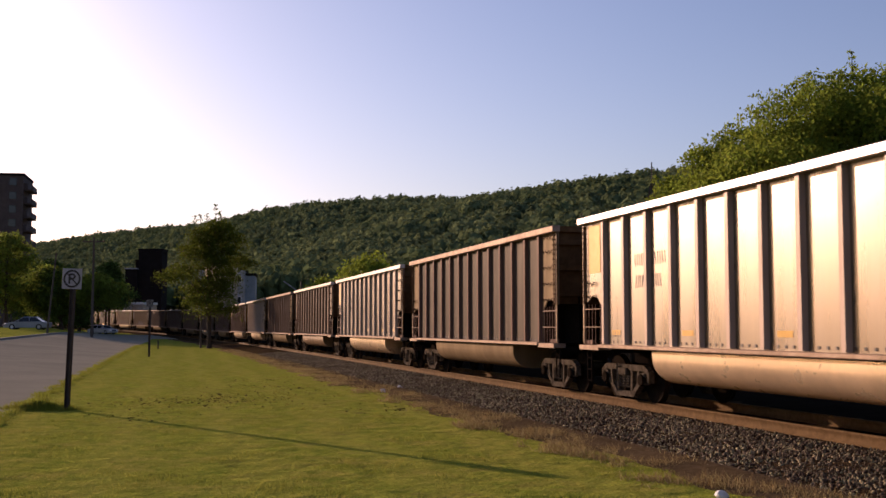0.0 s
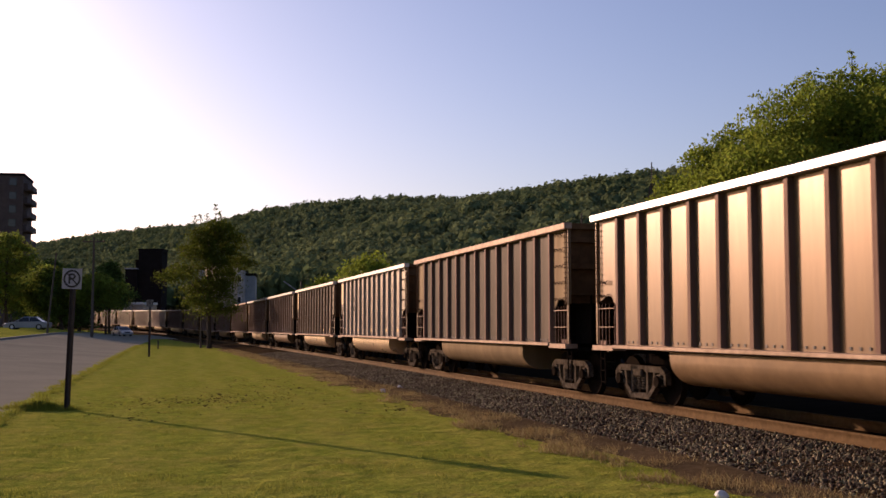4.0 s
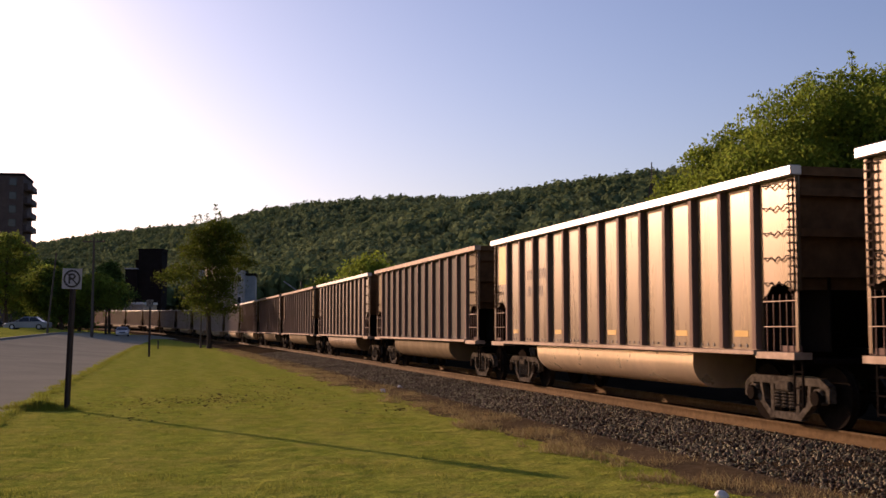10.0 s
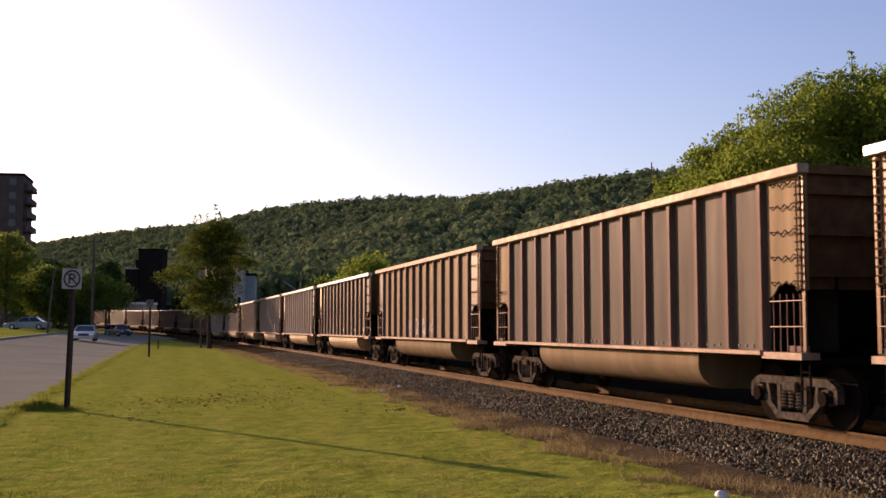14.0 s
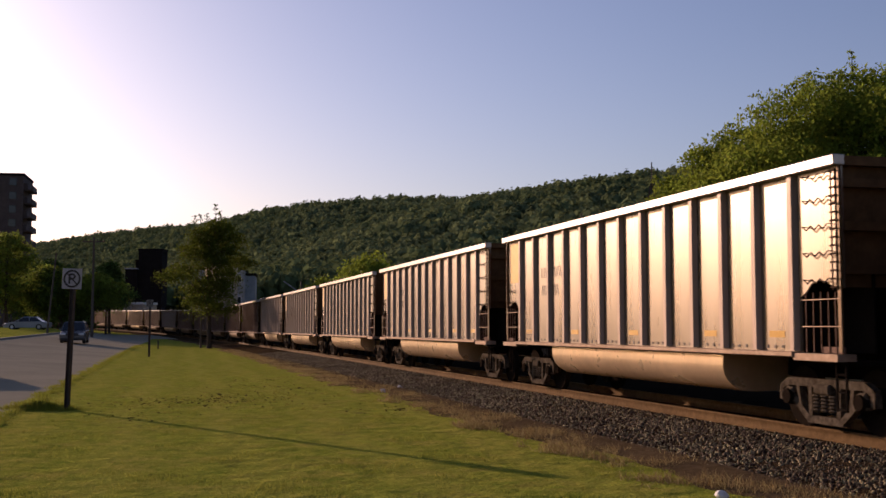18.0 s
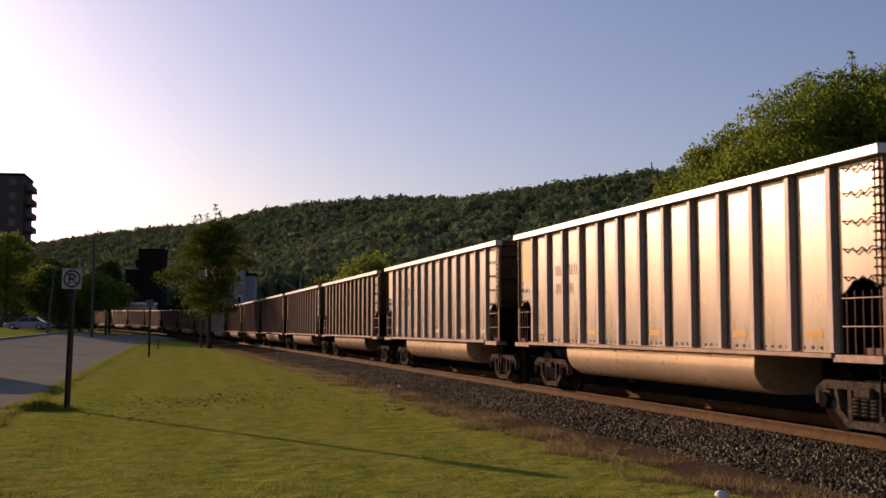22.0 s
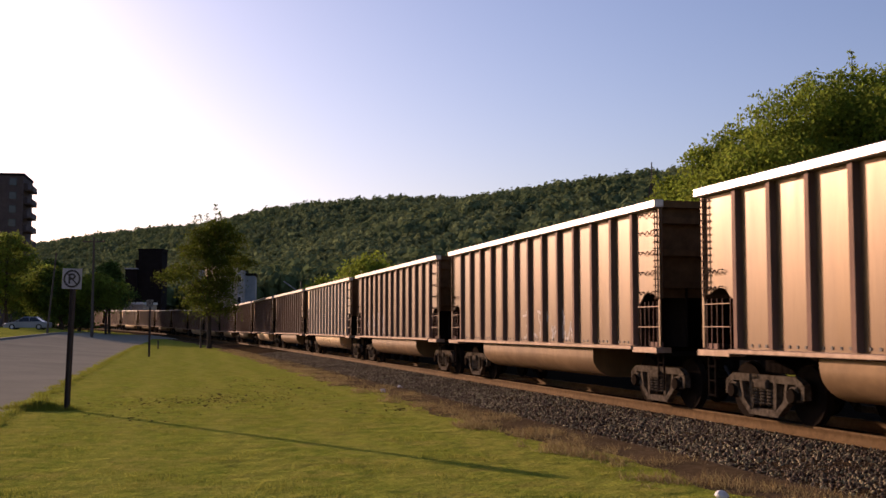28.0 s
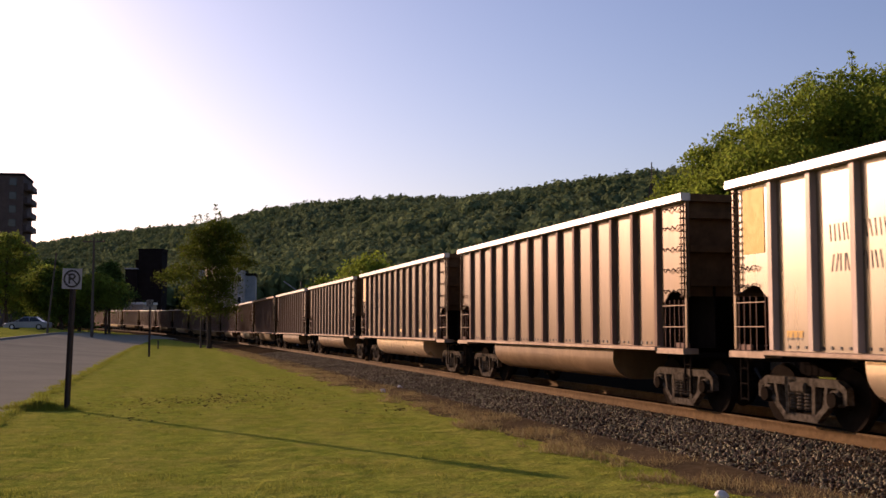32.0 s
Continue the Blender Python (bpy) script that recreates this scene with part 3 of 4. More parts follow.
def truck_parts(parent, x):
    """A two-axle freight truck: cast side frames, bolster, springs, wheelsets."""
    tr = new("truck")
    tr.parent, tr.location = parent, (x, 0, 0)
    bm = bmesh.new()
    for a, b, w in (((-1.12, 0.60), (-0.92, 0.70), 0.10), ((-0.95, 0.69), (0.95, 0.69), 0.12), ((0.92, 0.70), (1.12, 0.60), 0.10),
                    ((-0.98, 0.60), (-0.40, 0.15), 0.10), ((-0.44, 0.15), (0.44, 0.15), 0.11), ((0.40, 0.15), (0.98, 0.60), 0.10),
                    ((-0.34, 0.15), (-0.36, 0.69), 0.09), ((0.34, 0.15), (0.36, 0.69), 0.09), ((-1.12, 0.40), (-1.12, 0.62), 0.09), ((1.12, 0.40), (1.12, 0.62), 0.09),
                    ((-0.68, 0.66), (-0.62, 0.36), 0.07), ((0.68, 0.66), (0.62, 0.36), 0.07)):
        bar(bm, (a[0], 0, a[1]), (b[0], 0, b[1]), 0.12, w, up=(0, 0, 1) if abs(a[0] - b[0]) > 0.1 else (1, 0, 0))
    box(bm, -1.0, -0.78, -0.07, 0.09, 0.36, 0.6, 0.03)
    box(bm, 0.78, 1.0, -0.07, 0.09, 0.36, 0.6, 0.03)
    sf = part("side_frame", bm, M["truck"], tr, "cast steel side frame")
    sf.location = (0, 1.0, 0)
    again(sf, pose(0, -1.0, 0), tr)
    bm = bmesh.new()
    box(bm, -0.2, 0.2, -1.12, 1.12, 0.52, 0.68, 0.03)
    part("bolster", bm, M["truck"], tr)
    bm = bmesh.new()
    rings = []
    for j in range(11):
        r = 0.088 if j % 2 else 0.062
        rings.append([bm.verts.new((r * math.cos(q * math.tau / 8), r * math.sin(q * math.tau / 8), 0.265 + j * 0.026)) for q in range(8)])
    for a, b in zip(rings[:-1], rings[1:]):
        for q in range(8):
            bm.faces.new((a[q], a[(q + 1) % 8], b[(q + 1) % 8], b[q]))
    sp = part("spring", bm, M["truck"], tr)
    sp.location = (-0.2, 1.02, 0)
    for k in (0, 0.2):
        again(sp, pose(k, 1.02, 0), tr)
    for dx in (-0.889, 0.889):
        if dx < 0 and "wheelset" not in SHARED:
            bm = bmesh.new()
            rod(bm, (0, -1.08, 0), (0, 1.08, 0), 0.085, n=10)
            for y in (-1, 1):
                rod(bm, (0, y * 0.69, 0), (0, y * 0.72, 0), 0.485, n=24)
                rod(bm, (0, y * 0.72, 0), (0, y * 0.80, 0), 0.46, n=24)
                rod(bm, (0, y * 0.82, 0), (0, y * 0.9, 0), 0.15, n=12)
                rod(bm, (0, y * 1.02, 0), (0, y * 1.13, 0), 0.13, 0.11, n=12)
            SHARED["wheelset"] = part("wheelset", bm, M["wheel"], tr)
            SHARED["wheelset"].location = (dx, 0, 0.46)
        else:
            again(SHARED["wheelset"], pose(dx, 0, 0.46), tr)
    return tr


SHARED = {}


def gondola():
    """One bathtub coal gondola; local x runs back along the train, y to the lawn side, z from the rail head."""
    car = empty("coal_gondola")
    for sgn in (1, -1):
        # side sheet with end bays that stop short of the sill
        bm = bmesh.new()
        box(bm, -6.27, 6.27, sgn * 1.44, sgn * 1.46, 1.16, 3.74)
        part("side_sheet", bm, M["sheet_silver"], car, "sheet aluminium side")
        for e in (1, -1):
            # plain end bay over an arched opening
            bm = bmesh.new()
            arch = [(6.272, 1.94), (6.42, 2.02), (6.54, 2.13), (6.74, 2.17), (6.90, 2.15), (7.06, 2.08), (7.30, 2.04)]
            pts = [(e * x, z) for x, z in arch] + [(e * 7.30, 3.74), (e * 6.272, 3.74)]
            A = [bm.verts.new((x, sgn * 1.445, z)) for x, z in pts]
            B = [bm.verts.new((x, sgn * 1.475, z)) for x, z in pts]
            bm.faces.new(A)
            bm.faces.new(B[::-1])
            for k in range(len(pts)):
                bm.faces.new((A[k], B[k], B[(k + 1) % len(pts)], A[(k + 1) % len(pts)]))
            bmesh.ops.recalc_face_normals(bm, faces=bm.faces)
            part("end_bay", bm, M["sheet_copper"], car, "plain end bay with grab irons")
            # added plates, coloured black to hold the opening's shade
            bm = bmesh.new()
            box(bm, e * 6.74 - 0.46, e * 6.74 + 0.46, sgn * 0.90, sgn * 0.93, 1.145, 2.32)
            part("recess_back", bm, M["under"], car, "black plate holding the shade under the end bay")
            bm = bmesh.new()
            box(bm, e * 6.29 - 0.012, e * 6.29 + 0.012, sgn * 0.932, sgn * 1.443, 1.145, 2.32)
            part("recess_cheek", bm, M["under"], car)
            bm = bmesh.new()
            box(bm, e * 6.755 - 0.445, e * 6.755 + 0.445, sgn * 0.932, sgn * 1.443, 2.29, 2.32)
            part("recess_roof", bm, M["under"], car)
            bm = bmesh.new()
            box(bm, e * 7.25 - 0.035, e * 7.25 + 0.035, sgn * 1.477, sgn * 1.51, 1.17, 3.73)
            part("corner_post", bm, M["sheet_copper"], car)
            # narrow ladder up the corner
            bm = bmesh.new()
            for x in (7.12, 7.22):
                bar(bm, (e * x, sgn * 1.515, 2.02), (e * x, sgn * 1.515, 3.70), 0.016)
            for k in range(15):
                z = 2.06 + k * 0.115
                bar(bm, (e * 7.10, sgn * 1.53, z), (e * 7.24, sgn * 1.53, z), 0.026)
            tagged(part("corner_ladder", bm, M["rung"], car, "close-set dark rungs on the corner post"), kind="stuff")
            bm = bmesh.new()
            bar(bm, (0, sgn * 1.5, 1.15), (0, sgn * 1.5, 2.0), 0.011)
            posts = (6.44, 6.62, 6.80, 6.98, 7.14, 7.27) if e < 0 else (6.36, 6.62, 6.80, 6.98, 7.14, 7.27)
            upright = part("rail_post", bm, M["rib"], car)
            upright.location.x = e * posts[0]
            for x in posts[1:]:
                again(upright, pose(e * x, 0, 0), car)
            for z in (1.52, 1.9):
                bm = bmesh.new()
                bar(bm, (e * 6.36, sgn * 1.515, z), (e * 7.27, sgn * 1.515, z), 0.014)
                part("handrail", bm, M["sill"], car, "grey safety rail")
            bm = bmesh.new()
            box(bm, e * 7.05 - 0.25, e * 7.05 + 0.25, sgn * 1.46, sgn * 1.49, 1.15, 1.24)
            part("toe_plate", bm, M["rib"], car, "pale toe plate above the sill")
            # grab irons, bent in shallow waves that stand in for their shadows
            rows = (2.14, 2.52, 2.90, 3.28, 3.62) if e < 0 else (2.14, 2.42)
            for z in rows:
                bm = bmesh.new()
                w = 0.60 if e < 0 else 0.42
                xs = [e * (7.06 - w * q / 6) for q in range(7)]
                zs = [z + (0.045 if q % 2 == 0 else -0.015) for q in range(7)]
                wire(bm, [(xs[0], sgn * 1.472, zs[0]), *((x, sgn * 1.545, v) for x, v in zip(xs, zs)), (xs[6], sgn * 1.472, zs[6])], 0.015)
                part("grab_iron", bm, M["rung"], car)
        bm = bmesh.new()
        box(bm, -0.085, 0.085, sgn * 1.46, sgn * 1.55, 1.17, 3.73)
        for v in bm.verts:
            if abs(v.co.y) > 1.5:
                v.co.x *= 0.62
        r0 = part("rib", bm, M["rib"], car)
        r0.location.x = RIBS[0]
        for x in RIBS[1:]:
            again(r0, pose(x, 0, 0), car)
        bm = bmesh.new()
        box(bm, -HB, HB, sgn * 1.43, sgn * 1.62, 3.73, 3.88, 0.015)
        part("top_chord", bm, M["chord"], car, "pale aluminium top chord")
        bm = bmesh.new()
        box(bm, -6.25, 6.25, sgn * 1.40, sgn * 1.63, 1.085, 1.16, 0.012)
        box(bm, -7.3, -6.25, sgn * 1.30, sgn * 1.60, 1.04, 1.14)
        box(bm, 6.25, 7.3, sgn * 1.30, sgn * 1.60, 1.04, 1.14)
        part("side_sill", bm, M["sill"], car, "brown-grey side sill")
        bm = bmesh.new()
        for k in range(58):
            x = -5.98 + k * 0.21
            if min(abs(x - r) for r in RIBS) > 0.15:
                box(bm, x - 0.025, x + 0.025, sgn * 1.46, sgn * 1.472, 1.20, 1.245)
        tagged(part("rivet_seam", bm, M["mark"], car, "dark riveted seam above the sill"), kind="stuff")
        # rounded tub hanging below the sill
        prof = [(1.47, 1.06), (1.47, 0.90)] + [(0.92 + 0.55 * math.cos(a), 0.90 + 0.45 * math.sin(a)) for a in [-math.pi * k / 16 for k in range(1, 9)]] + [(0.25, 0.45), (0.25, 1.06)]
        prof = [(sgn * y, z) for y, z in prof]
        bm = bmesh.new()
        prism(bm, prof, -4.0, 4.0, lambda y, z: 0.12 * (1.06 - z), lambda y, z: -0.12 * (1.06 - z))
        part("tub", bm, M["sheet_copper"], car, "rounded tub below the sill", smooth=True)
    for e in (1, -1):
        bm = bmesh.new()
        box(bm, e * 7.13 - 0.03, e * 7.13 + 0.03, -1.44, 1.44, 2.06, 3.86)
        part("end_wall", bm, M["endwall"], car, "rust-dark end wall")
        # slope sheet, its near-black colour carries the shade below the wall
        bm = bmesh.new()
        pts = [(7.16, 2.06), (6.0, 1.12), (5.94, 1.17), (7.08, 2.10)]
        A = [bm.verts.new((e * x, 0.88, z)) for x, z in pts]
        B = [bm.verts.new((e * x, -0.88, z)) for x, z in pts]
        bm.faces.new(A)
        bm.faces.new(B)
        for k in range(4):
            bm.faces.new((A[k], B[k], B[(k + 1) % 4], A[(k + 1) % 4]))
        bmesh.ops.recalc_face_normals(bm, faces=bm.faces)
        part("slope_sheet", bm, M["under"], car, "slope sheet under the end wall, coloured black for shade")
        for z in (2.3, 2.9, 3.5):
            bm = bmesh.new()
            box(bm, e * 7.22 - 0.06, e * 7.22 + 0.06, -1.42, 1.42, z - 0.06, z + 0.06)
            part("end_rib", bm, M["endwall"], car)
        bm = bmesh.new()
        box(bm, e * 7.2 - 0.09, e * 7.2 + 0.09, -1.43, 1.43, 3.74, 3.87)
        part("end_chord", bm, M["endwall"], car)
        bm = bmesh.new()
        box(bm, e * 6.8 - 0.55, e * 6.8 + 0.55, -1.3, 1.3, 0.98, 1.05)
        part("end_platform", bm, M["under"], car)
        bm = bmesh.new()
        bar(bm, (e * 7.5, 0, 0.87), (e * 7.93, 0, 0.87), 0.16, 0.2)
        box(bm, e * 7.98 - 0.11, e * 7.98 + 0.11, -0.14, 0.14, 0.72, 1.0, 0.03)
        part("coupler", bm, M["truck"], car)
        bm = bmesh.new()
        rod(bm, (e * 7.55, 0.35, 0.8), (e * 7.8, 0.3, 0.5), 0.03, n=6)
        rod(bm, (e * 7.8, 0.3, 0.5), (e * 8.05, 0.22, 0.55), 0.03, n=6)
        part("air_hose", bm, M["rubber"], car)
        bm = bmesh.new()
        for x in (7.02, 7.24):
            bar(bm, (e * x, 1.42, 0.35), (e * x, 1.42, 1.04), 0.03)
        for z in (0.38, 0.62, 0.86):
            bar(bm, (e * 7.02, 1.42, z), (e * 7.24, 1.42, z), 0.025)
        part("stirrup_step", bm, M["under"], car)
        truck_parts(car, e * 6.17)
    bm = bmesh.new()
    box(bm, -7.6, 7.6, -0.24, 0.24, 0.72, 1.2, 0.02)
    box(bm, -5.9, 5.9, -1.4, 1.4, 1.10, 1.15)
    part("centre_sill", bm, M["under"], car)
    bm = bmesh.new()
    rod(bm, (-7.3, -0.6, 2.4), (-7.36, -0.6, 2.4), 0.28, n=16)
    part("brake_wheel", bm, M["rung"], car)
    return car


# the train does not run quite evenly: metres by which it lags at each second
LAG = [(0, -0.07), (1, -0.16), (2, 0.0), (3, -0.08), (6, 0.02), (7, -0.12), (8, -0.13), (9, -0.22), (10, 0.02), (11, -0.23), (12, -0.26), (13, -0.2), (14, 0.56), (15.5, 0.42), (17, 0.24), (18, 0.44), (19, 0.1),
       (20, -0.03), (21, -0.19), (22, 0.21), (23, 0.01), (24, -0.08), (25, -0.16), (26.5, -0.24), (28, -0.32), (29, -0.5), (30, -0.62), (31, -0.5), (32, -0.64)]


def station(n, t):
    return 15.075 + CAR_L * n - SPEED * t + float(np.interp(t, [a for a, _ in LAG], [b for _, b in LAG]))


def car_pose(s):
    a, b = np.array(track_at(s - 6.17)), np.array(track_at(s + 6.17))
    c, d = (a + b) / 2, b - a
    x = Vector(d).normalized()
    y = Vector((0, 0, 1)).cross(x).normalized()
    z = x.cross(y)
    m = Matrix((x, y, z)).transposed().to_4x4()
    m.translation = Vector(c)
    return m


LOOK = {0: "bright", 1: "brown", 2: "bright", 3: "copper", 4: "brown", 5: "bright", 6: "silver", 7: "copper", 8: "silver", 9: "brown", 10: "copper", 11: "brown", 12: "dun",
        13: "silver", 14: "bright", 15: "bright", 16: "bright", 17: "bright", 18: "bright", 19: "copper", 20: "copper", 21: "copper", 22: "copper", 23: "copper", 24: "bright", 25: "copper"}
LABELS = {"dun": "dusty dun-coloured coal gondola with faded paint on the track",
          "silver": "bright aluminium coal gondola with yellow end patch rolling on the track",
          "bright": "clean pale aluminium coal gondola with yellow end patch on track",
          "copper": "copper-toned dusty aluminium coal gondola rolling on the track",
          "brown": "dull brown weathered coal gondola rolling on the track"}
first_car = gondola()
CARS = {}
for n in range(N_FIRST, N_LAST + 1):
    car = first_car if n == N_FIRST else copy_thing(first_car, Matrix())
    kind = LOOK.get(n, ("copper", "brown", "silver", "copper")[n % 4])
    tagged(car, LABELS[kind], "coal wagon", group="coal train wagons")
    CARS[n] = (car, kind)
    for o in car.children:
        nm = o.name.split(".")[0]
        if nm == "side_sheet":
            o.material_slots[0].link = "OBJECT"
            o.material_slots[0].material = M["sheet_" + kind]
        elif nm == "rib" and kind == "bright":
            o.material_slots[0].link = "OBJECT"
            o.material_slots[0].material = M["rib_bright"]
        elif nm == "top_chord" and kind in ("brown", "dun"):
            o.material_slots[0].link = "OBJECT"
            o.material_slots[0].material = M["sill"]
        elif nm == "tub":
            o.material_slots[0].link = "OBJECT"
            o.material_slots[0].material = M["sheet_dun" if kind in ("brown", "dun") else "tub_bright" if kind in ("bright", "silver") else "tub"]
        elif nm == "end_bay":
            o.material_slots[0].link = "OBJECT"
            o.material_slots[0].material = M["sheet_" + kind if kind in ("silver", "bright") else "sheet_dun" if kind == "brown" else "sheet_copper"]


def add_marks():
    """Reporting marks as bars, yellow patches and strips on the bright wagons; made once and shared."""
    bm = bmesh.new()
    rr = random.Random(5)
    for row, (z, cols) in enumerate(((2.82, (4.66, 4.46, 4.28, 3.87, 3.67, 3.47)), (2.40, (4.62, 4.44, 4.28, 3.86, 3.67)), (1.38, (5.75, 5.62, 5.49)))):
        for c in cols:
            x = c
            lean = rr.uniform(-0.03, 0.03)
            for dx in (-0.055, 0.045):
                bar(bm, (x + dx - lean, 1.464, z - (0.12 if row < 2 else 0.06)), (x + dx + lean, 1.464, z + (0.12 if row < 2 else 0.06)), 0.022, 0.004, up=(0, 1, 0))
    marks = tagged(part("stencilled_marking", bm, M["mark"], None, "dark stencilled reporting marks"), kind="stuff")
    bm = bmesh.new()
    box(bm, 6.38, 7.0, 1.476, 1.484, 2.66, 3.68)
    patch = part("yellow_patch", bm, M["yellow"], None, "faded yellow painted patch")
    bm = bmesh.new()
    for k in (0, 2, 5, 8, 11):
        x = RIBS[k] + 0.511
        box(bm, x - 0.2, x + 0.22, 1.462, 1.466, 1.36, 1.46)
    strips = part("yellow_strips", bm, M["yellow"], None, "yellow reflective strips near the sill")
    used = False
    for n, (car, kind) in CARS.items():
        if kind not in ("silver", "bright"):
            continue
        for o in (marks, patch, strips):
            if used:
                again(o, Matrix(), car)
            else:
                o.parent = car
        used = True


def graffiti(n, x0, x1, z1, seed):
    """Pale sprayed strokes between the ribs of one wagon."""
    rr = random.Random(seed)
    bm = bmesh.new()
    for a, b in zip(RIBS[:-1], RIBS[1:]):
        if a < x0 or b > x1:
            continue
        for k in range(4):
            xa, za = rr.uniform(a + 0.16, b - 0.16), rr.uniform(1.3, z1)
            for j in range(3):
                xb = min(b - 0.15, max(a + 0.15, xa + rr.uniform(-0.3, 0.3)))
                zb = min(z1, max(1.26, za + rr.uniform(-0.45, 0.45)))
                if abs(xb - xa) + abs(zb - za) > 0.06:
                    bar(bm, (xa, 1.463, za), (xb, 1.463, zb), 0.004, 0.055, up=(0, 0, 1) if abs(xb - xa) > 0.05 else (1, 0, 0))
                xa, za = xb, zb
    tagged(part("graffiti", bm, M["spray"], CARS[n][0], "pale grey sprayed strokes"), kind="stuff")


add_marks()
graffiti(23, 0.9, 5.2, 2.1, 3)
graffiti(22, -3.2, 1.2, 1.9, 4)
graffiti(7, -3.2, -0.9, 1.75, 5)
graffiti(12, -2.2, 2.2, 1.8, 6)


# ------------------------------------------------------------------ trees
LEAF_V = np.array([(-0.5, 0, 0), (0, -0.28, 0.06), (0.5, 0, 0), (0, 0.28, 0.06)])
LEAF_F = np.array([(0, 1, 2, 3)])


def crown_points(rng, blobs, per, spread):
    """Leaf places: drooping flat sprays on the shells of several overlapping blobs."""
    out = []
    for (cx, cy, cz, rx, ry, rz), n in blobs:
        d = rng.normal(size=(n, 3))
        d /= np.linalg.norm(d, axis=1)[:, None]
        r = rng.uniform(0.35, 1.0, n) ** 0.55 * (1 + 0.18 * np.sin(d[:, 0] * 7 + cx) * np.sin(d[:, 2] * 6 + cz) + 0.12 * np.sin(d[:, 1] * 11))
        c = np.c_[cx + d[:, 0] * r * rx, cy + d[:, 1] * r * ry, cz + d[:, 2] * r * rz]
        g = np.clip(rng.normal(size=(n, per, 3)), -1.9, 1.9) * np.array([1.0, 1.0, 0.42]) * spread * rng.uniform(0.6, 1.35, (n, 1, 1))
        g[:, :, 2] -= 0.35 * (g[:, :, 0] ** 2 + g[:, :, 1] ** 2) / spread
        out.append((c[:, None, :] + g).reshape(-1, 3))
    return np.concatenate(out)


def tree(x, y, height, width, seed, leaf="leaf_a", clumps=260, per=16, leaf_size=0.22, trunk_h=None, label="", category="tree", trunk_r=None, spread=None, ragged=0.12, flat=0.72, off=0.0, sprigs=()):
    """A tapered trunk, limbs and a crown of many leaves, standing on the ground."""
    rng = np.random.default_rng(seed)
    rr = random.Random(seed)
    z0 = float(ground_z(x, y)[0])
    root = empty("tree", Matrix.Translation((x, y, z0)))
    tagged(root, label or "leafy green deciduous tree on grass", category, group="trees")
    trunk_h = height * 0.22 if trunk_h is None else trunk_h
    tr = trunk_r or height * 0.018
    bm = bmesh.new()
    lean = Vector((rr.uniform(-0.4, 0.4), rr.uniform(-0.4, 0.4), 0))
    pts = [Vector((0, 0, -0.1)), Vector((0, 0, 0.25)), Vector((0, 0, trunk_h)) + lean * 0.4, Vector((0, 0, height * 0.6)) + lean, Vector((0, 0, height * 0.9)) + lean * 1.3]
    rad = [tr * 1.5, tr * 1.1, tr * 0.9, tr * 0.5, tr * 0.12]
    for a, b, ra, rb in zip(pts[:-1], pts[1:], rad[:-1], rad[1:]):
        rod(bm, a, b, ra, rb, 9)
    part("trunk", bm, M["bark"], root)
    bm = bmesh.new()
    blobs = []
    nb = 20
    ch = height - trunk_h
    for k in range(nb):
        a = k * 2.4 + rr.uniform(-0.4, 0.4)
        u = (k + 0.5) / nb
        prof = math.sin(math.pi * (0.16 + 0.74 * u)) ** 0.75 * (1.12 - 0.3 * u)
        R = width * rr.uniform(0.13, 0.2)
        rad = max(0, width * 0.5 * prof * rr.uniform(0.92 - ragged, 0.92 + ragged) - R * 0.8)
        p = Vector((math.cos(a) * rad + off, math.sin(a) * rad, trunk_h + R * 0.5 + u * (ch - R * 1.1)))
        start = Vector((0, 0, max(trunk_h * 0.8, p.z - rad * 0.8)))
        mid = (start + p) / 2 + Vector((0, 0, rad * 0.12))
        rod(bm, start, mid, tr * 0.36, tr * 0.22, 6)
        rod(bm, mid, p, tr * 0.22, tr * 0.06, 6)
        q = mid + Vector((rr.uniform(-1, 1), rr.uniform(-1, 1), rr.uniform(0.1, 0.9))) * rad * 0.6
        rod(bm, mid, q, tr * 0.14, tr * 0.05, 5)
        blobs.append(((p.x, p.y, p.z, R * 1.15, R * 1.15, R * rr.uniform(flat - 0.12, flat + 0.12)), clumps // nb))
    blobs.append(((off, 0, trunk_h + ch * 0.5, width * 0.3, width * 0.3, ch * 0.36), clumps // 6))
    tips = []
    for sx, sz, ln in sprigs:
        # long shoots that stand clear of the crown, each with a few tufts
        p = Vector((sx, 0, sz))
        q = p + Vector((rr.uniform(-0.15, 0.15) * ln, 0, ln))
        rod(bm, p - Vector((0, 0, 0.8)), q, 0.03, 0.012, 5)
        for f in (0.35, 0.7, 1.0):
            t = p.lerp(q, f)
            tips.append(np.array(t) + rng.normal(size=(int(14 * ln) + 4, 3)) * np.array([0.14, 0.14, 0.07]) * (1.2 - 0.6 * f))
    part("limbs", bm, M["bark"], root)
    P = np.concatenate([crown_points(rng, blobs, per, spread or leaf_size * 1.1), *tips])
    cr = scatter("crown", P, rng.uniform(0.6, 1.25, len(P)) * leaf_size, LEAF_V, LEAF_F, M[leaf], "", rng, tilt=1.2)
    cr.parent = root
    return root


tree(-20.6, 97, 12.0, 7.6, 21, "leaf_a", 470, 60, 0.19, spread=0.40, ragged=0.5, flat=0.34, trunk_h=2.9, trunk_r=0.2, off=0.3, label="leafy maple tree on the lawn beside the track",
     sprigs=((-1.5, 11.0, 0.7), (-0.9, 11.2, 0.6), (-0.3, 11.2, 0.7), (0.5, 11.5, 1.2), (0.9, 11.3, 0.8)))
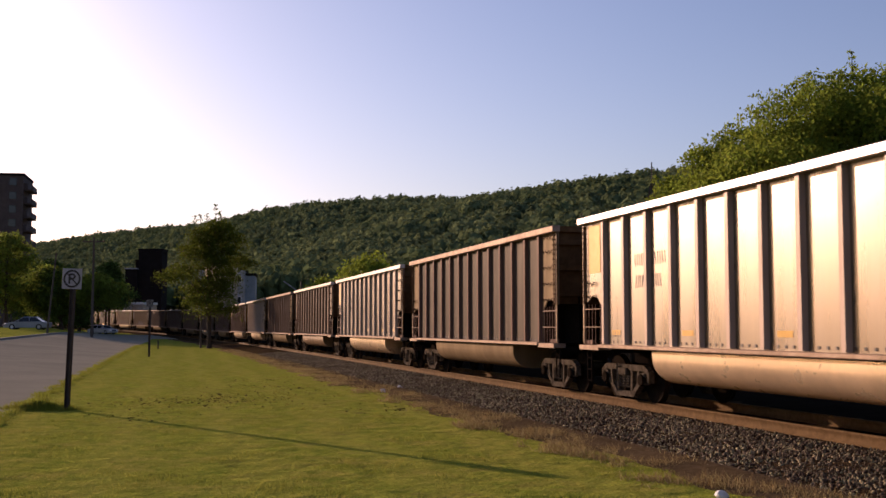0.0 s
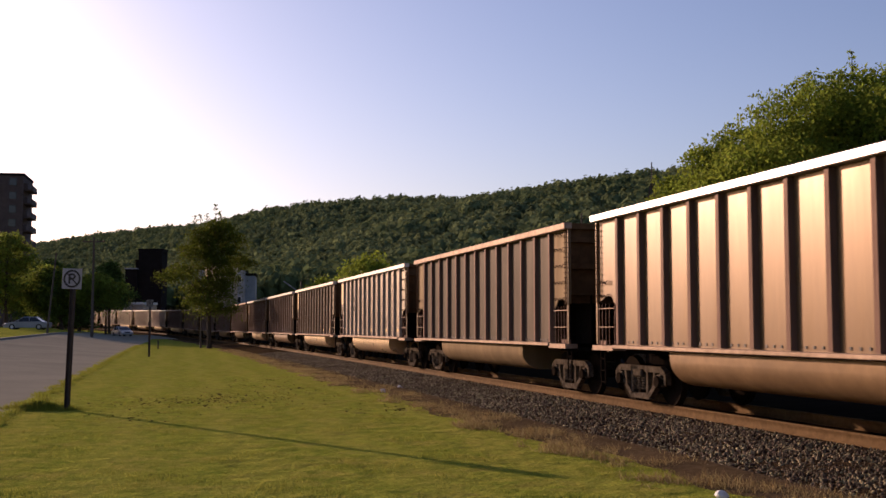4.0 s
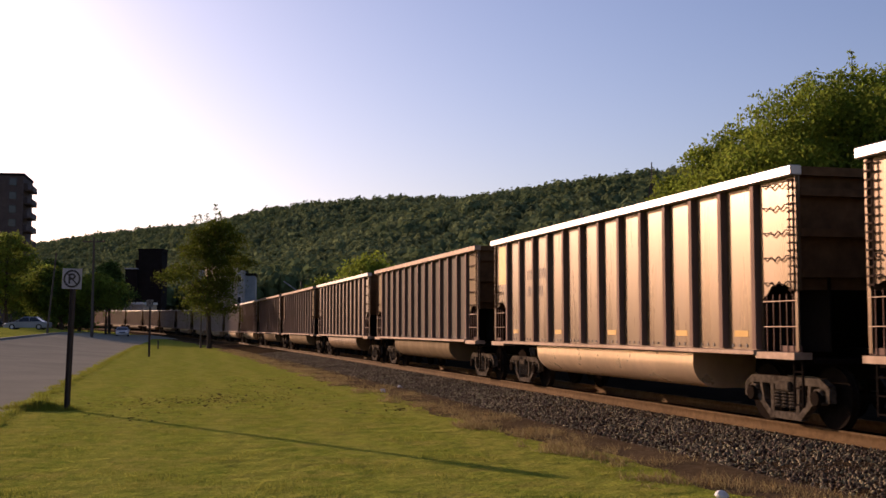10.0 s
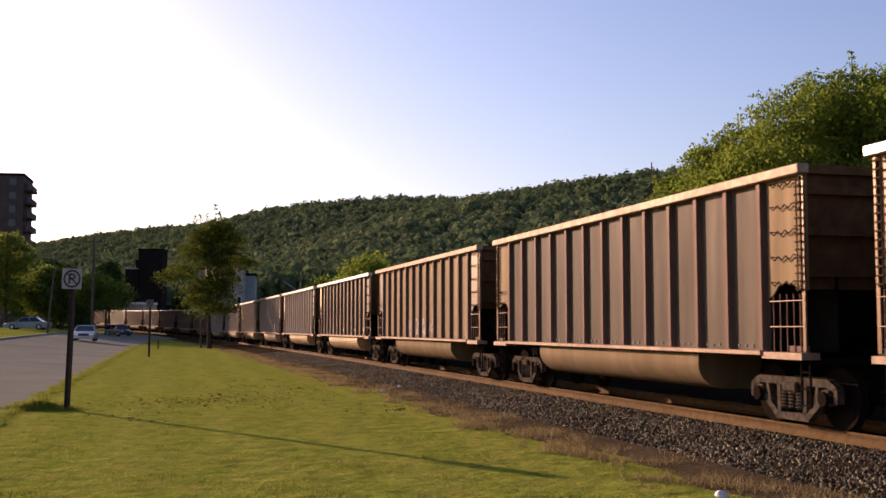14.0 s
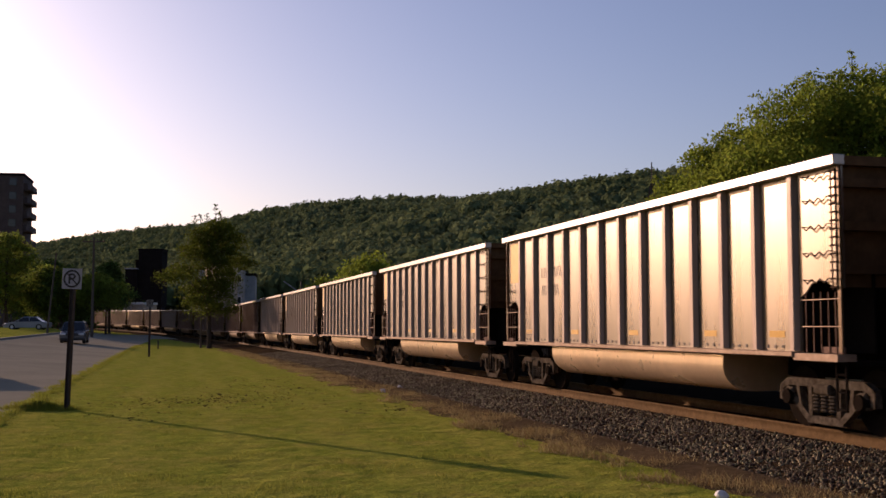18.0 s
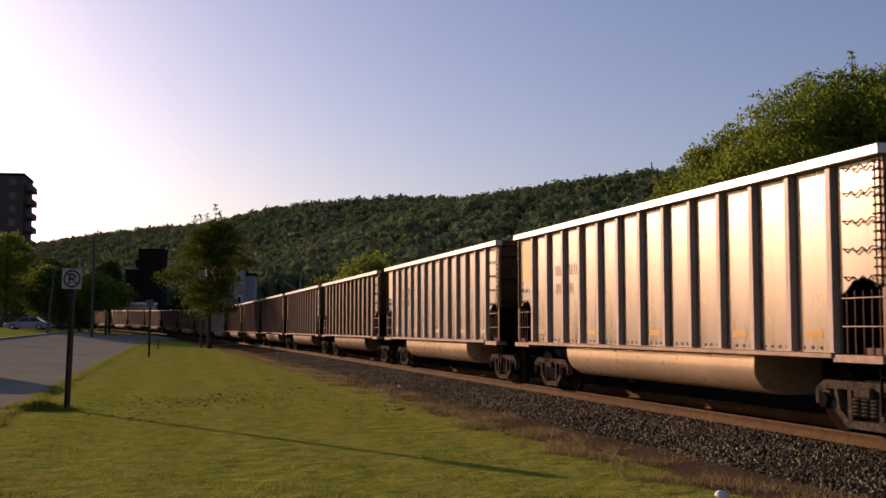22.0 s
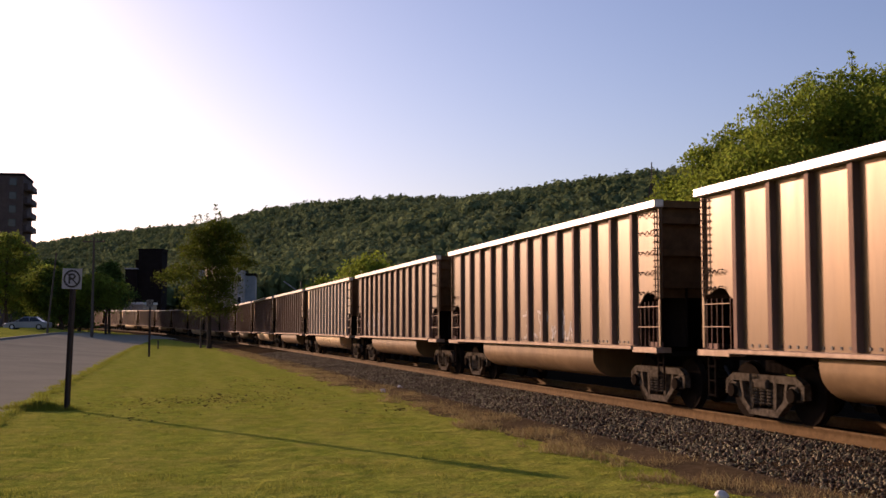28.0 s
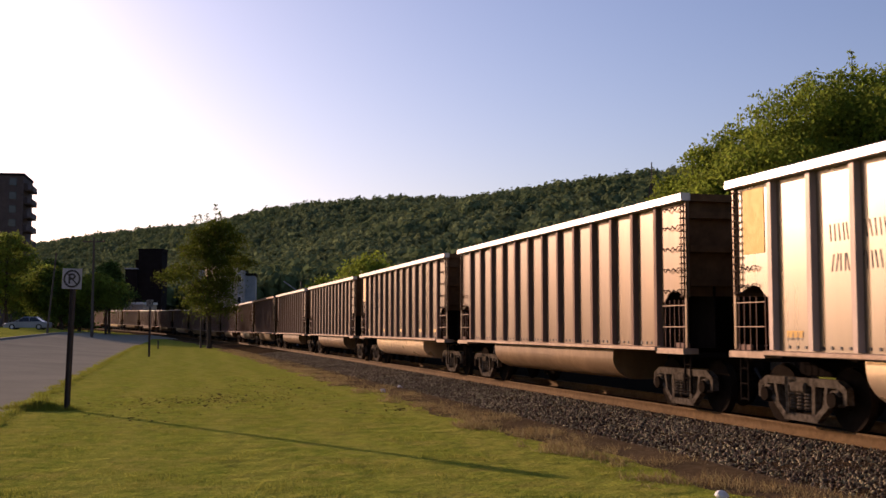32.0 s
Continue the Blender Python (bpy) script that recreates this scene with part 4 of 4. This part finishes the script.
# big trees behind the train
tree(17.2, 44, 12.8, 14, 31, "leaf_b", 2000, 80, 0.175, spread=0.42, ragged=0.2, flat=0.6, label="tall bright green tree behind the train", sprigs=((-0.5, 12.3, 0.7), (-4.2, 10.4, 0.4)))
tree(13.2, 47, 10.7, 7.6, 32, "leaf_b", 950, 80, 0.175, spread=0.40, ragged=0.2, flat=0.6, label="bright green tree behind the train", sprigs=((-2.4, 9.0, 0.5), (-0.9, 10.2, 0.4)))
tree(22.5, 46, 11.6, 10, 37, "leaf_b", 420, 50, 0.24, spread=0.42, label="bright green tree behind the train")
tree(10.9, 50, 9.0, 4.8, 33, "leaf_b", 320, 80, 0.175, spread=0.36, flat=0.5, label="small green tree behind the train", sprigs=((-1.2, 8.2, 0.5),))
tree(-6.3, 92, 8.2, 7.5, 34, "leaf_b", 420, 40, 0.26, spread=0.45, label="round bright green bush-like tree behind the train")
tree(-9.5, 90, 6.1, 6, 35, "leaf_b", 300, 40, 0.26, spread=0.45, label="round bright green bush-like tree behind the train")
tree(-3.0, 96, 6.4, 6, 36, "leaf_a", 300, 40, 0.26, spread=0.45, label="green tree behind the train")
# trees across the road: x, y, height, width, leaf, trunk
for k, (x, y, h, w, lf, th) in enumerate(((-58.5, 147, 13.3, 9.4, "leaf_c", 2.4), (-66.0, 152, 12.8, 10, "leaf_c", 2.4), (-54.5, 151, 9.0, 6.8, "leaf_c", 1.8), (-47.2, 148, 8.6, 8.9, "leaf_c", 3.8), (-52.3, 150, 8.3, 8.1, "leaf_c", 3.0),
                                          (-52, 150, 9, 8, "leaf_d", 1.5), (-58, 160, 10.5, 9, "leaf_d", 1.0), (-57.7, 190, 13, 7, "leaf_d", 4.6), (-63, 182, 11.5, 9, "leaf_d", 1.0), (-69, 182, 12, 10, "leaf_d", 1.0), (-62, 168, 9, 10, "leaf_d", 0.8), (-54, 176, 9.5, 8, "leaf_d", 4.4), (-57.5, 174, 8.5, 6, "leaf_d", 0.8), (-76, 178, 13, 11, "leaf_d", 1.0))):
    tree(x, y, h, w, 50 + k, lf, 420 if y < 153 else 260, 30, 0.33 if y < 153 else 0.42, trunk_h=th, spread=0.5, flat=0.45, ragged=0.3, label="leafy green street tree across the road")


# low leaf strip added on the track's far side to block sky-lit ground
rng = np.random.default_rng(77)
n = 16000
ss = rng.uniform(2, 120, n)
ll = -13.5 - 3.0 * rng.uniform(0, 1, n)
px, py, _ = track_at(ss, ll)
hz = ground_z(px, py) + (0.2 + 1.5 * rng.uniform(0, 1, n)) * (0.8 + 0.3 * np.sin(ss * 0.9))
scatter("undergrowth", np.c_[px, py, hz], rng.uniform(0.16, 0.34, n), LEAF_V, LEAF_F, M["leaf_d"], "dark leaf strip added to screen bright ground beyond the track", rng, tilt=1.2)


# ------------------------------------------------------------------ wooded hillside
def crown_base(seed):
    """A dark lumpy core wrapped in loose leaf sprays."""
    rng = np.random.default_rng(seed)
    bm = bmesh.new()
    bmesh.ops.create_icosphere(bm, subdivisions=1, radius=0.78)
    V = [v.co[:] for v in bm.verts]
    F = [[v.index for v in f.verts] for f in bm.faces]
    bm.free()
    for k in range(66):
        d = rng.normal(size=3)
        d[2] = d[2] * 0.9 + 0.25
        d /= np.linalg.norm(d)
        lump = 1 + 0.2 * math.sin(3 * d[0] * 2 + seed) * math.sin(2.6 * d[1] * 2 + seed * 2) + rng.normal(0, 0.045)
        c = d * 0.88 * lump
        n = d + rng.normal(0, 0.3, 3)
        u = np.cross(n, rng.normal(size=3))
        u /= np.linalg.norm(u)
        v = np.cross(n, u)
        v /= np.linalg.norm(v)
        r = rng.uniform(0.15, 0.29)
        i = len(V)
        V += [tuple(c + u * r), tuple(c + v * r * 0.85), tuple(c - u * r), tuple(c - v * r * 0.85)]
        F += [[i, i + 1, i + 2], [i, i + 2, i + 3]]
    return np.array(V), np.array(F)


rng = np.random.default_rng(8)
step = 6.6
gx, gy = np.meshgrid(np.arange(-800, 330, step), np.arange(180, 1500, step))
cx = gx.ravel() + rng.uniform(-0.42, 0.42, gx.size) * step
cy = gy.ravel() + rng.uniform(-0.42, 0.42, gx.size) * step
d, hh = ridge_near(cx, cy)
hz = ground_z(cx, cy)
keep = (d < 285) & (d > -16) & (cx / cy > -0.47) & (cx / cy < 0.50) & ((cy > 320) | (cx > -10))
cx, cy, hz = cx[keep], cy[keep], hz[keep]
pick = rng.integers(0, 5, len(cx))
for k in range(5):
    V, F = crown_base(k + 1)
    sel = pick == k
    m = int(sel.sum())
    size = np.c_[rng.uniform(3.3, 5.4, m)] * np.c_[np.ones(m), np.ones(m), rng.uniform(0.9, 1.25, m)]
    P = np.c_[cx[sel], cy[sel], hz[sel] + 5.2 + rng.uniform(0, 3.4, m)]
    scatter("hillside_woods", P, size, V, F, M["forest"], "dense green summer woods covering the hillside", rng, tilt=0.25)


# ------------------------------------------------------------------ signs, poles
def sign(x, y, scale=1.0, tall=3.09, face="signwhite"):
    z0 = float(ground_z(x, y)[0])
    root = empty("no_parking_sign", Matrix.Translation((x, y, z0)) @ Matrix.Rotation(radians(1.6 if scale == 1.0 else 0.3), 4, "Y") @ Matrix.Rotation(radians(-6), 4, "Z"))
    tagged(root, "square white no-parking sign on a dark steel post in the lawn", "road sign")
    h, w = tall, 0.45 * scale
    bm = bmesh.new()
    prof = [(-0.043, 0.095), (-0.043, -0.03), (-0.030, -0.035), (-0.020, 0.0), (0.020, 0.0), (0.030, -0.035), (0.043, -0.03), (0.043, 0.095)]
    A = [bm.verts.new((x, y, -0.2)) for x, y in prof]
    B = [bm.verts.new((x, y, h)) for x, y in prof]
    for k in range(8):
        bm.faces.new((A[k], A[(k + 1) % 8], B[(k + 1) % 8], B[k]))
    bm.faces.new(B)
    part("post", bm, M["post"], root)
    bm = bmesh.new()
    box(bm, -w / 2, w / 2, -0.042, -0.036, h - w, h, 0.002)
    plate = part("sign_plate", bm, M[face], root, "white square plate")
    bm = bmesh.new()
    n = 36
    c = h - w / 2
    for k in range(n):
        a, b = k * math.tau / n, (k + 1) * math.tau / n
        vs = [bm.verts.new((r * math.cos(q), -0.0445, c + r * math.sin(q))) for q, r in ((a, w * 0.44), (b, w * 0.44), (b, w * 0.345), (a, w * 0.345))]
        bm.faces.new(vs)
    bar(bm, (-w * 0.26, -0.046, c + w * 0.26), (w * 0.26, -0.046, c - w * 0.26), 0.002, w * 0.065)
    part("prohibition_ring", bm, M["signblack"], plate, "dark ring and slash")
    bm = bmesh.new()
    y0 = -0.0455
    bar(bm, (-w * 0.13, y0, c - w * 0.24), (-w * 0.13, y0, c + w * 0.24), w * 0.10, 0.002, up=(0, 1, 0))
    for a, b in (((-0.13, 0.21), (0.06, 0.21)), ((-0.13, 0.0), (0.06, 0.0)), ((0.06, 0.21), (0.14, 0.15)), ((0.14, 0.15), (0.14, 0.06)), ((0.14, 0.06), (0.06, 0.0))):
        bar(bm, (a[0] * w, y0, c + a[1] * w), (b[0] * w, y0, c + b[1] * w), 0.002, w * 0.10)
    part("letter", bm, M["signblack"], plate, "black letter P")
    return root


sign(-8.22, 24.1)
sign(-17.5, 65.5, 0.97, 3.38, "kerb")
z = float(ground_z(-23.3, 90)[0])
st = tagged(empty("marker_stake", Matrix.Translation((-23.3, 90, z))), "short dark stake in the lawn", "stake")
bm = bmesh.new()
box(bm, -0.05, 0.05, -0.03, 0.03, -0.1, 0.7, 0.01)
part("stake", bm, M["post"], st)


def pole(x, y, h, r, arms=(), lean=0.0, label="wooden utility pole"):
    z0 = float(ground_z(x, y)[0])
    root = empty("utility_pole", Matrix.Translation((x, y, z0)) @ Matrix.Rotation(lean, 4, "Y"))
    tagged(root, label, "utility pole")
    bm = bmesh.new()
    rod(bm, (0, 0, -0.3), (0, 0, h), r, r * 0.65, 10)
    part("pole_shaft", bm, M["pole"], root)
    for z, w in arms:
        bm = bmesh.new()
        box(bm, -w / 2, w / 2, -0.06, 0.06, z - 0.06, z + 0.06)
        for k in range(4):
            x0 = -w / 2 + 0.15 + k * (w - 0.3) / 3
            rod(bm, (x0, 0, z + 0.06), (x0, 0, z + 0.25), 0.04, n=6)
        part("crossarm", bm, M["pole"], root)
    return root


pole(-38.0, 119, 10.9, 0.17, [(10.4, 2.4)], 0.0, "grey wooden utility pole with crossarm across the road")
pole(-41.4, 115, 8.4, 0.12, [], 0.09, "dark leaning pole in the grass island")
pole(-21.8, 99, 3.4, 0.09, [], 0.0, "plain grey post behind the maple")
mast = pole(11.6, 60.5, 11.0, 0.05, [], 0.0, "thin mast on a small lattice frame behind the train")
bm = bmesh.new()
for sx, sy in ((-1, -1), (1, -1), (1, 1), (-1, 1)):
    bar(bm, (sx * 0.9, sy * 0.9, 5.0), (sx * 0.05, sy * 0.05, 9.8), 0.06)
for z in (6.2, 7.4, 8.4, 9.1):
    w = 0.9 - (z - 5.0) * 0.85 / 4.8
    for (ax, ay), (bx, by) in (((-1, -1), (1, -1)), ((1, -1), (1, 1)), ((1, 1), (-1, 1)), ((-1, 1), (-1, -1))):
        bar(bm, (ax * w, ay * w, z), (bx * w, by * w, z), 0.04)
part("lattice_frame", bm, M["truck"], mast)
pole(11.5, 90.5, 11.3, 0.1, [], 0.0, "thin pole behind the train")
pole(-14.5, 112, 6.6, 0.1, [], 0.0, "thin pole behind the train")

# crossing gate arm raised beyond the track
z = float(ground_z(-15, 108)[0])
g = tagged(empty("crossing_gate", Matrix.Translation((-14.3, 108, z))), "pale slanting gate arm beyond the track", "gate")
bm = bmesh.new()
bar(bm, (0.0, 0, 5.4), (-1.4, 0, 6.4), 0.09)
rod(bm, (0, 0, -0.2), (0, 0, 5.5), 0.07, n=8)
part("gate_arm", bm, M["signwhite"], g)


# ------------------------------------------------------------------ buildings
def slab_building(name, label, x, y, turn, w, d, h, wall, storeys, bays, win=(1.3, 1.4), parapet=0.5, balcony_side=False, roof="darkwall"):
    z0 = float(ground_z(x, y)[0])
    root = empty(name, Matrix.Translation((x, y, z0)) @ Matrix.Rotation(turn, 4, "Z"))
    tagged(root, label, "building")
    bm = bmesh.new()
    box(bm, -w / 2, w / 2, -d / 2, d / 2, -1, h)
    part("wall", bm, M[wall], root)
    bm = bmesh.new()
    box(bm, -w / 2 - 0.15, w / 2 + 0.15, -d / 2 - 0.15, d / 2 + 0.15, h, h + parapet)
    part("roof", bm, M[roof], root)
    sh = h / max(storeys, 1)
    first = None
    for k in range(storeys):
        for b in range(bays):
            xx = -w / 2 + (b + 0.5) * w / bays
            zz = k * sh + sh * 0.55
            if first is None:
                bm = bmesh.new()
                box(bm, -win[0] / 2 - 0.08, win[0] / 2 + 0.08, -0.06, 0.04, -win[1] / 2 - 0.08, win[1] / 2 + 0.08)
                first = part("window", bm, M["whitepaint"] if wall == "greywall" else M["post" if wall == "tower" else "tanwall"], root)
                first.location = (xx, -d / 2, zz)
                bm = bmesh.new()
                box(bm, -win[0] / 2, win[0] / 2, -0.08, -0.062, -win[1] / 2, win[1] / 2)
                pane = part("pane", bm, M["glass"], first)
            else:
                o = again(first, pose(xx, -d / 2, zz), root)
                again(pane, Matrix(), o)
    return root, sh


tower, sh = slab_building("apartment_tower", "dark brick apartment tower with projecting balconies", -95.2, 218, radians(12), 23, 11.5, 29.8, "tower", 11, 6)
for k in range(2, 11):
    b = new("balcony")
    b.parent = tower
    b.location = (11.5, 0, k * sh)
    for nm, dims, m in (("slab", (0, 1.55, -5, 1.5, -0.12, 0.12), "tower"), ("railing", (1.45, 1.55, -5, 1.5, 0.12, 1.0), "post"), ("side_screen", (0.0, 0.7, -5.05, -4.95, 0.12, 1.35), "tower")):
        bm = bmesh.new()
        box(bm, *dims)
        part(nm, bm, M[m], b)
slab_building("dark_block", "tall dark windowless industrial building", -69.4, 262, 0, 5.6, 5, 18.6, "darkwall", 0, 0)
slab_building("dark_wing", "lower dark wing of the industrial building", -73.6, 261, 0, 2.8, 5, 14.2, "darkwall", 0, 0, roof="greywall", parapet=0.3)
slab_building("roof_house", "dark roof house with pale edge", -72.9, 264, 0, 1.6, 3, 16.2, "darkwall", 0, 0, roof="darkwall")
slab_building("grey_block", "pale grey industrial building beyond the trees", -44.5, 222, radians(8), 9.0, 12, 12.2, "greywall", 3, 3, win=(1.6, 1.2))
slab_building("grey_tower", "pale grey narrow building part beyond the trees", -40.2, 224, radians(8), 4.0, 10, 11.2, "greywall", 0, 0)
slab_building("cream_house", "sunlit cream building behind the maple", -41.5, 205, radians(-65), 9, 4, 12.5, "tanwall", 3, 3)
slab_building("tan_shed", "low sunlit tan building beyond the train", -70.5, 247, radians(-15), 3.6, 6, 5.4, "tanwall", 1, 2, roof="tanwall")
slab_building("white_roof_shed", "low building with white roof edge beyond the train", -67.2, 247, radians(-15), 2.8, 6, 5.6, "tanwall", 1, 1, roof="whitepaint")


# ------------------------------------------------------------------ road vehicles
def vehicle(kind, paint, label):
    """A car: body with cabin, windows, wheels with rims, lamps. Nose towards local -y."""
    suv = kind == "suv"
    L, W, H = (4.7, 1.86, 1.72) if suv else (4.7, 1.8, 1.43)
    root = tagged(empty("suv" if suv else "sedan"), label, "car")
    low, belt = 0.26, 1.02 if suv else 0.9
    prof = [(-L / 2, low + 0.12), (-L / 2, belt - 0.30), (-L / 2 + 0.18, belt - 0.16), (-L / 2 + 1.15, belt), (L / 2 - (0.05 if suv else 0.75), belt + 0.03), (L / 2, belt - 0.12), (L / 2, low + 0.1), (L / 2 - 0.15, low), (-L / 2 + 0.15, low)]
    bm = bmesh.new()
    sec = [(-1.0, 0.93), (-0.9, 1.0), (0.9, 1.0), (1.0, 0.93)]
    rings = []
    for fx, k in sec:
        rings.append([bm.verts.new((fx * W / 2, y * (0.985 if k < 1 else 1), low + (z - low) * k)) for y, z in prof])
    for a, b in zip(rings[:-1], rings[1:]):
        for k in range(len(prof)):
            bm.faces.new((a[k], a[(k + 1) % len(prof)], b[(k + 1) % len(prof)], b[k]))
    bm.faces.new(rings[0][::-1])
    bm.faces.new(rings[-1])
    bmesh.ops.recalc_face_normals(bm, faces=bm.faces)
    part("body", bm, paint, root)
    y0, y1, y2, y3 = (-1.25, -0.55, 1.95, 2.3) if suv else (-1.15, -0.3, 1.0, 1.7)
    bm = bmesh.new()
    def hexa(a0, a1, b0, b1, w0, w1, za, zb):
        lo = [bm.verts.new((sx * w0, y, za)) for sx, y in ((-1, a0), (1, a0), (1, a1), (-1, a1))]
        hi = [bm.verts.new((sx * w1, y, zb)) for sx, y in ((-1, b0), (1, b0), (1, b1), (-1, b1))]
        for k in range(4):
            bm.faces.new((lo[k], lo[(k + 1) % 4], hi[(k + 1) % 4], hi[k]))
        bm.faces.new(lo[::-1])
        bm.faces.new(hi)
    hexa(y0, y3, y1, y2, W / 2 - 0.06, W / 2 - 0.24, belt, H - 0.06)
    part("glasshouse", bm, M["glass"], root, "dark windows")
    bm = bmesh.new()
    hexa(y1 - 0.03, y2 + 0.03, y1 + 0.1, y2 - 0.1, W / 2 - 0.22, W / 2 - 0.32, H - 0.07, H)
    part("roof", bm, paint, root)
    for sx in (-1, 1):
        for a, b in (((y0, W / 2 - 0.05, belt), (y1, W / 2 - 0.22, H - 0.06)), ((y3, W / 2 - 0.05, belt), (y2, W / 2 - 0.22, H - 0.06)), (((y1 + y2) / 2, W / 2 - 0.05, belt), ((y1 + y2) / 2, W / 2 - 0.22, H - 0.06))):
            bm = bmesh.new()
            bar(bm, (sx * a[1], a[0], a[2]), (sx * b[1], b[0], b[2]), 0.06)
            part("pillar", bm, paint, root)
    for sx in (-1, 1):
        bm = bmesh.new()
        box(bm, sx * W * 0.36 - 0.2, sx * W * 0.36 + 0.2, -L / 2 - 0.012, -L / 2 + 0.1, belt - 0.36, belt - 0.2, 0.03)
        part("headlight", bm, M["lens"] if suv or paint is M["carblue"] else M["headlamp"], root, "clear headlamp")
        bm = bmesh.new()
        box(bm, sx * (W / 2 + 0.08) - 0.09, sx * (W / 2 + 0.08) + 0.09, y0 + 0.3, y0 + 0.42, belt, belt + 0.14, 0.02)
        part("mirror", bm, paint, root)
    bm = bmesh.new()
    box(bm, -W * 0.24, W * 0.24, -L / 2 - 0.01, -L / 2 + 0.08, belt - 0.4, belt - 0.22, 0.01)
    part("grille", bm, M["black"], root)
    bm = bmesh.new()
    box(bm, -W * 0.48, W * 0.48, -L / 2 - 0.05, -L / 2 + 0.15, low, low + 0.2, 0.04)
    part("bumper", bm, M["black"] if suv else paint, root)
    r = 0.36 if suv else 0.32
    wheels = []
    for sx in (-1, 1):
        for y in (-L / 2 + 0.9, L / 2 - 0.95):
            wh = new("wheel")
            wh.parent, wh.location = root, (sx * (W / 2 - 0.1), y, r)
            bm = bmesh.new()
            rod(bm, (-0.11, 0, 0), (0.11, 0, 0), r, n=20)
            part("tyre", bm, M["rubber"], wh)
            bm = bmesh.new()
            rod(bm, (sx * 0.112, 0, 0), (sx * 0.118, 0, 0), r * 0.62, n=5)
            part("rim", bm, M["carsilver"], wh)
            wheels.append(wh)
    return root, wheels, r


sedan_moving, sedan_wheels, sedan_r = vehicle("sedan", M["carsilver"], "silver sedan driving along the road")
suv_moving, suv_wheels, suv_r = vehicle("suv", M["cardark"], "dark blue-grey sport utility car driving along the road")
parked, _, _ = vehicle("sedan", M["carblue"], "pale blue-grey sedan parked beyond the grass island")
parked.matrix_world = Matrix.Translation((-45.3, 120, float(ground_z(-45.3, 120)[0]))) @ Matrix.Rotation(radians(-86), 4, "Z")

# litter beside the ballast
for x, y, r in ((-1.68, 30.9, 0.09), (-1.3, 33.2, 0.07), (2.95, 11.75, 0.075)):
    bm = bmesh.new()
    bmesh.ops.create_icosphere(bm, subdivisions=2, radius=r)
    for v in bm.verts:
        v.co *= 1 + 0.35 * noise.noise(v.co * 14)
        v.co.z *= 0.7
    ob = part("litter", bm, M["litter"])
    ob.location = (x, y, float(ground_z(x, y)[0]) + r * 0.5)
    tagged(ob, "crumpled white litter lying in dry weeds", "litter")


# ------------------------------------------------------------------ what moves
def road_pose(y, off=4.6):
    x = float(road_edge(y)) - off
    z0 = float(ground_z(x, y)[0])
    z1 = float(ground_z(float(road_edge(y + 2)) - off, y + 2)[0])
    return Matrix.Translation((x, y, z0 + 0.025)) @ Matrix.Rotation(math.atan(0.242), 4, "Z") @ Matrix.Rotation(math.atan((z1 - z0) / 2), 4, "X")


def at(x, y, rz):
    return Matrix.Translation((x, y, float(ground_z(x, y)[0]) + 0.03)) @ Matrix.Rotation(radians(rz), 4, "Z")


def roll_wheels(wheels, rows, r):
    """Turn each wheel by the way its car goes, less than 90 degrees a row."""
    ts = np.arange(0, 32.01, 1 / 30)
    t0, p = np.array([a for a, _ in rows]), np.array([m.translation[:] for _, m in rows])
    pos = np.c_[[np.interp(ts, t0, p[:, k]) for k in range(3)]].T
    ang = np.r_[0, np.cumsum(np.linalg.norm(np.diff(pos, axis=0), axis=1))] / r
    for w in wheels:
        loc = w.location.copy()
        walk(w, [(float(t), Matrix.Translation(loc) @ Matrix.Rotation(float(a), 4, "X")) for t, a in zip(ts, ang)])


def motions():
    for n, (car, kind) in CARS.items():
        walk(car, [(t, car_pose(station(n, t))) for t in [a for a, _ in LAG]])
    # wheelsets turn alike, so they share two sets of keys
    ts = np.arange(0, 32.01, 1 / 30)
    keyed = {}
    for n, (car, kind) in CARS.items():
        for o in car.children_recursive:
            if not o.name.startswith("wheelset"):
                continue
            side = o.location.x > 0
            if side not in keyed:
                loc = o.location.copy()
                walk(o, [(float(t), Matrix.Translation(loc) @ Matrix.Rotation(-SPEED * float(t) / 0.46, 4, "Y")) for t in ts])
                keyed[side] = o
            else:
                o.rotation_mode = "QUATERNION"
                o.animation_data_create()
                o.animation_data.action = keyed[side].animation_data.action
                o.animation_data.action_slot = keyed[side].animation_data.action_slot
    rows = [(0, at(-52.0, 168, 62)), (1.2, at(-50.0, 167, 62)), (2.5, at(-48.6, 166, 42)), (4, at(-48.3, 165.5, 35)), (9, at(-48.0, 165, 25)), (10.3, road_pose(161.5)), (11, road_pose(153))]
    rows += [(t, road_pose(58.9 + 15.35 * (16.5 - t))) for t in (12, 13, 14, 15, 16, 17, 18, 20, 24, 28, 32)]
    walk(sedan_moving, rows)
    roll_wheels(sedan_wheels, rows, sedan_r)
    rows = [(0, at(-150, 170, 88)), (8, at(-92, 170, 88)), (10.5, at(-66, 170, 88)), (12, at(-54.5, 170, 80)), (13, at(-49.6, 167, 55)), (13.6, at(-47.8, 163, 50))]
    rows += [(14.2, at(-46.0, 155, 40)), (15, road_pose(139)), (16, road_pose(118)), (17, road_pose(102)), (18, road_pose(87)), (19, road_pose(74.5)), (20, road_pose(61)), (21, road_pose(48.5)), (22, road_pose(36)), (26, road_pose(-14)), (32, road_pose(-89))]
    walk(suv_moving, rows)
    roll_wheels(suv_wheels, rows, suv_r)


motions()
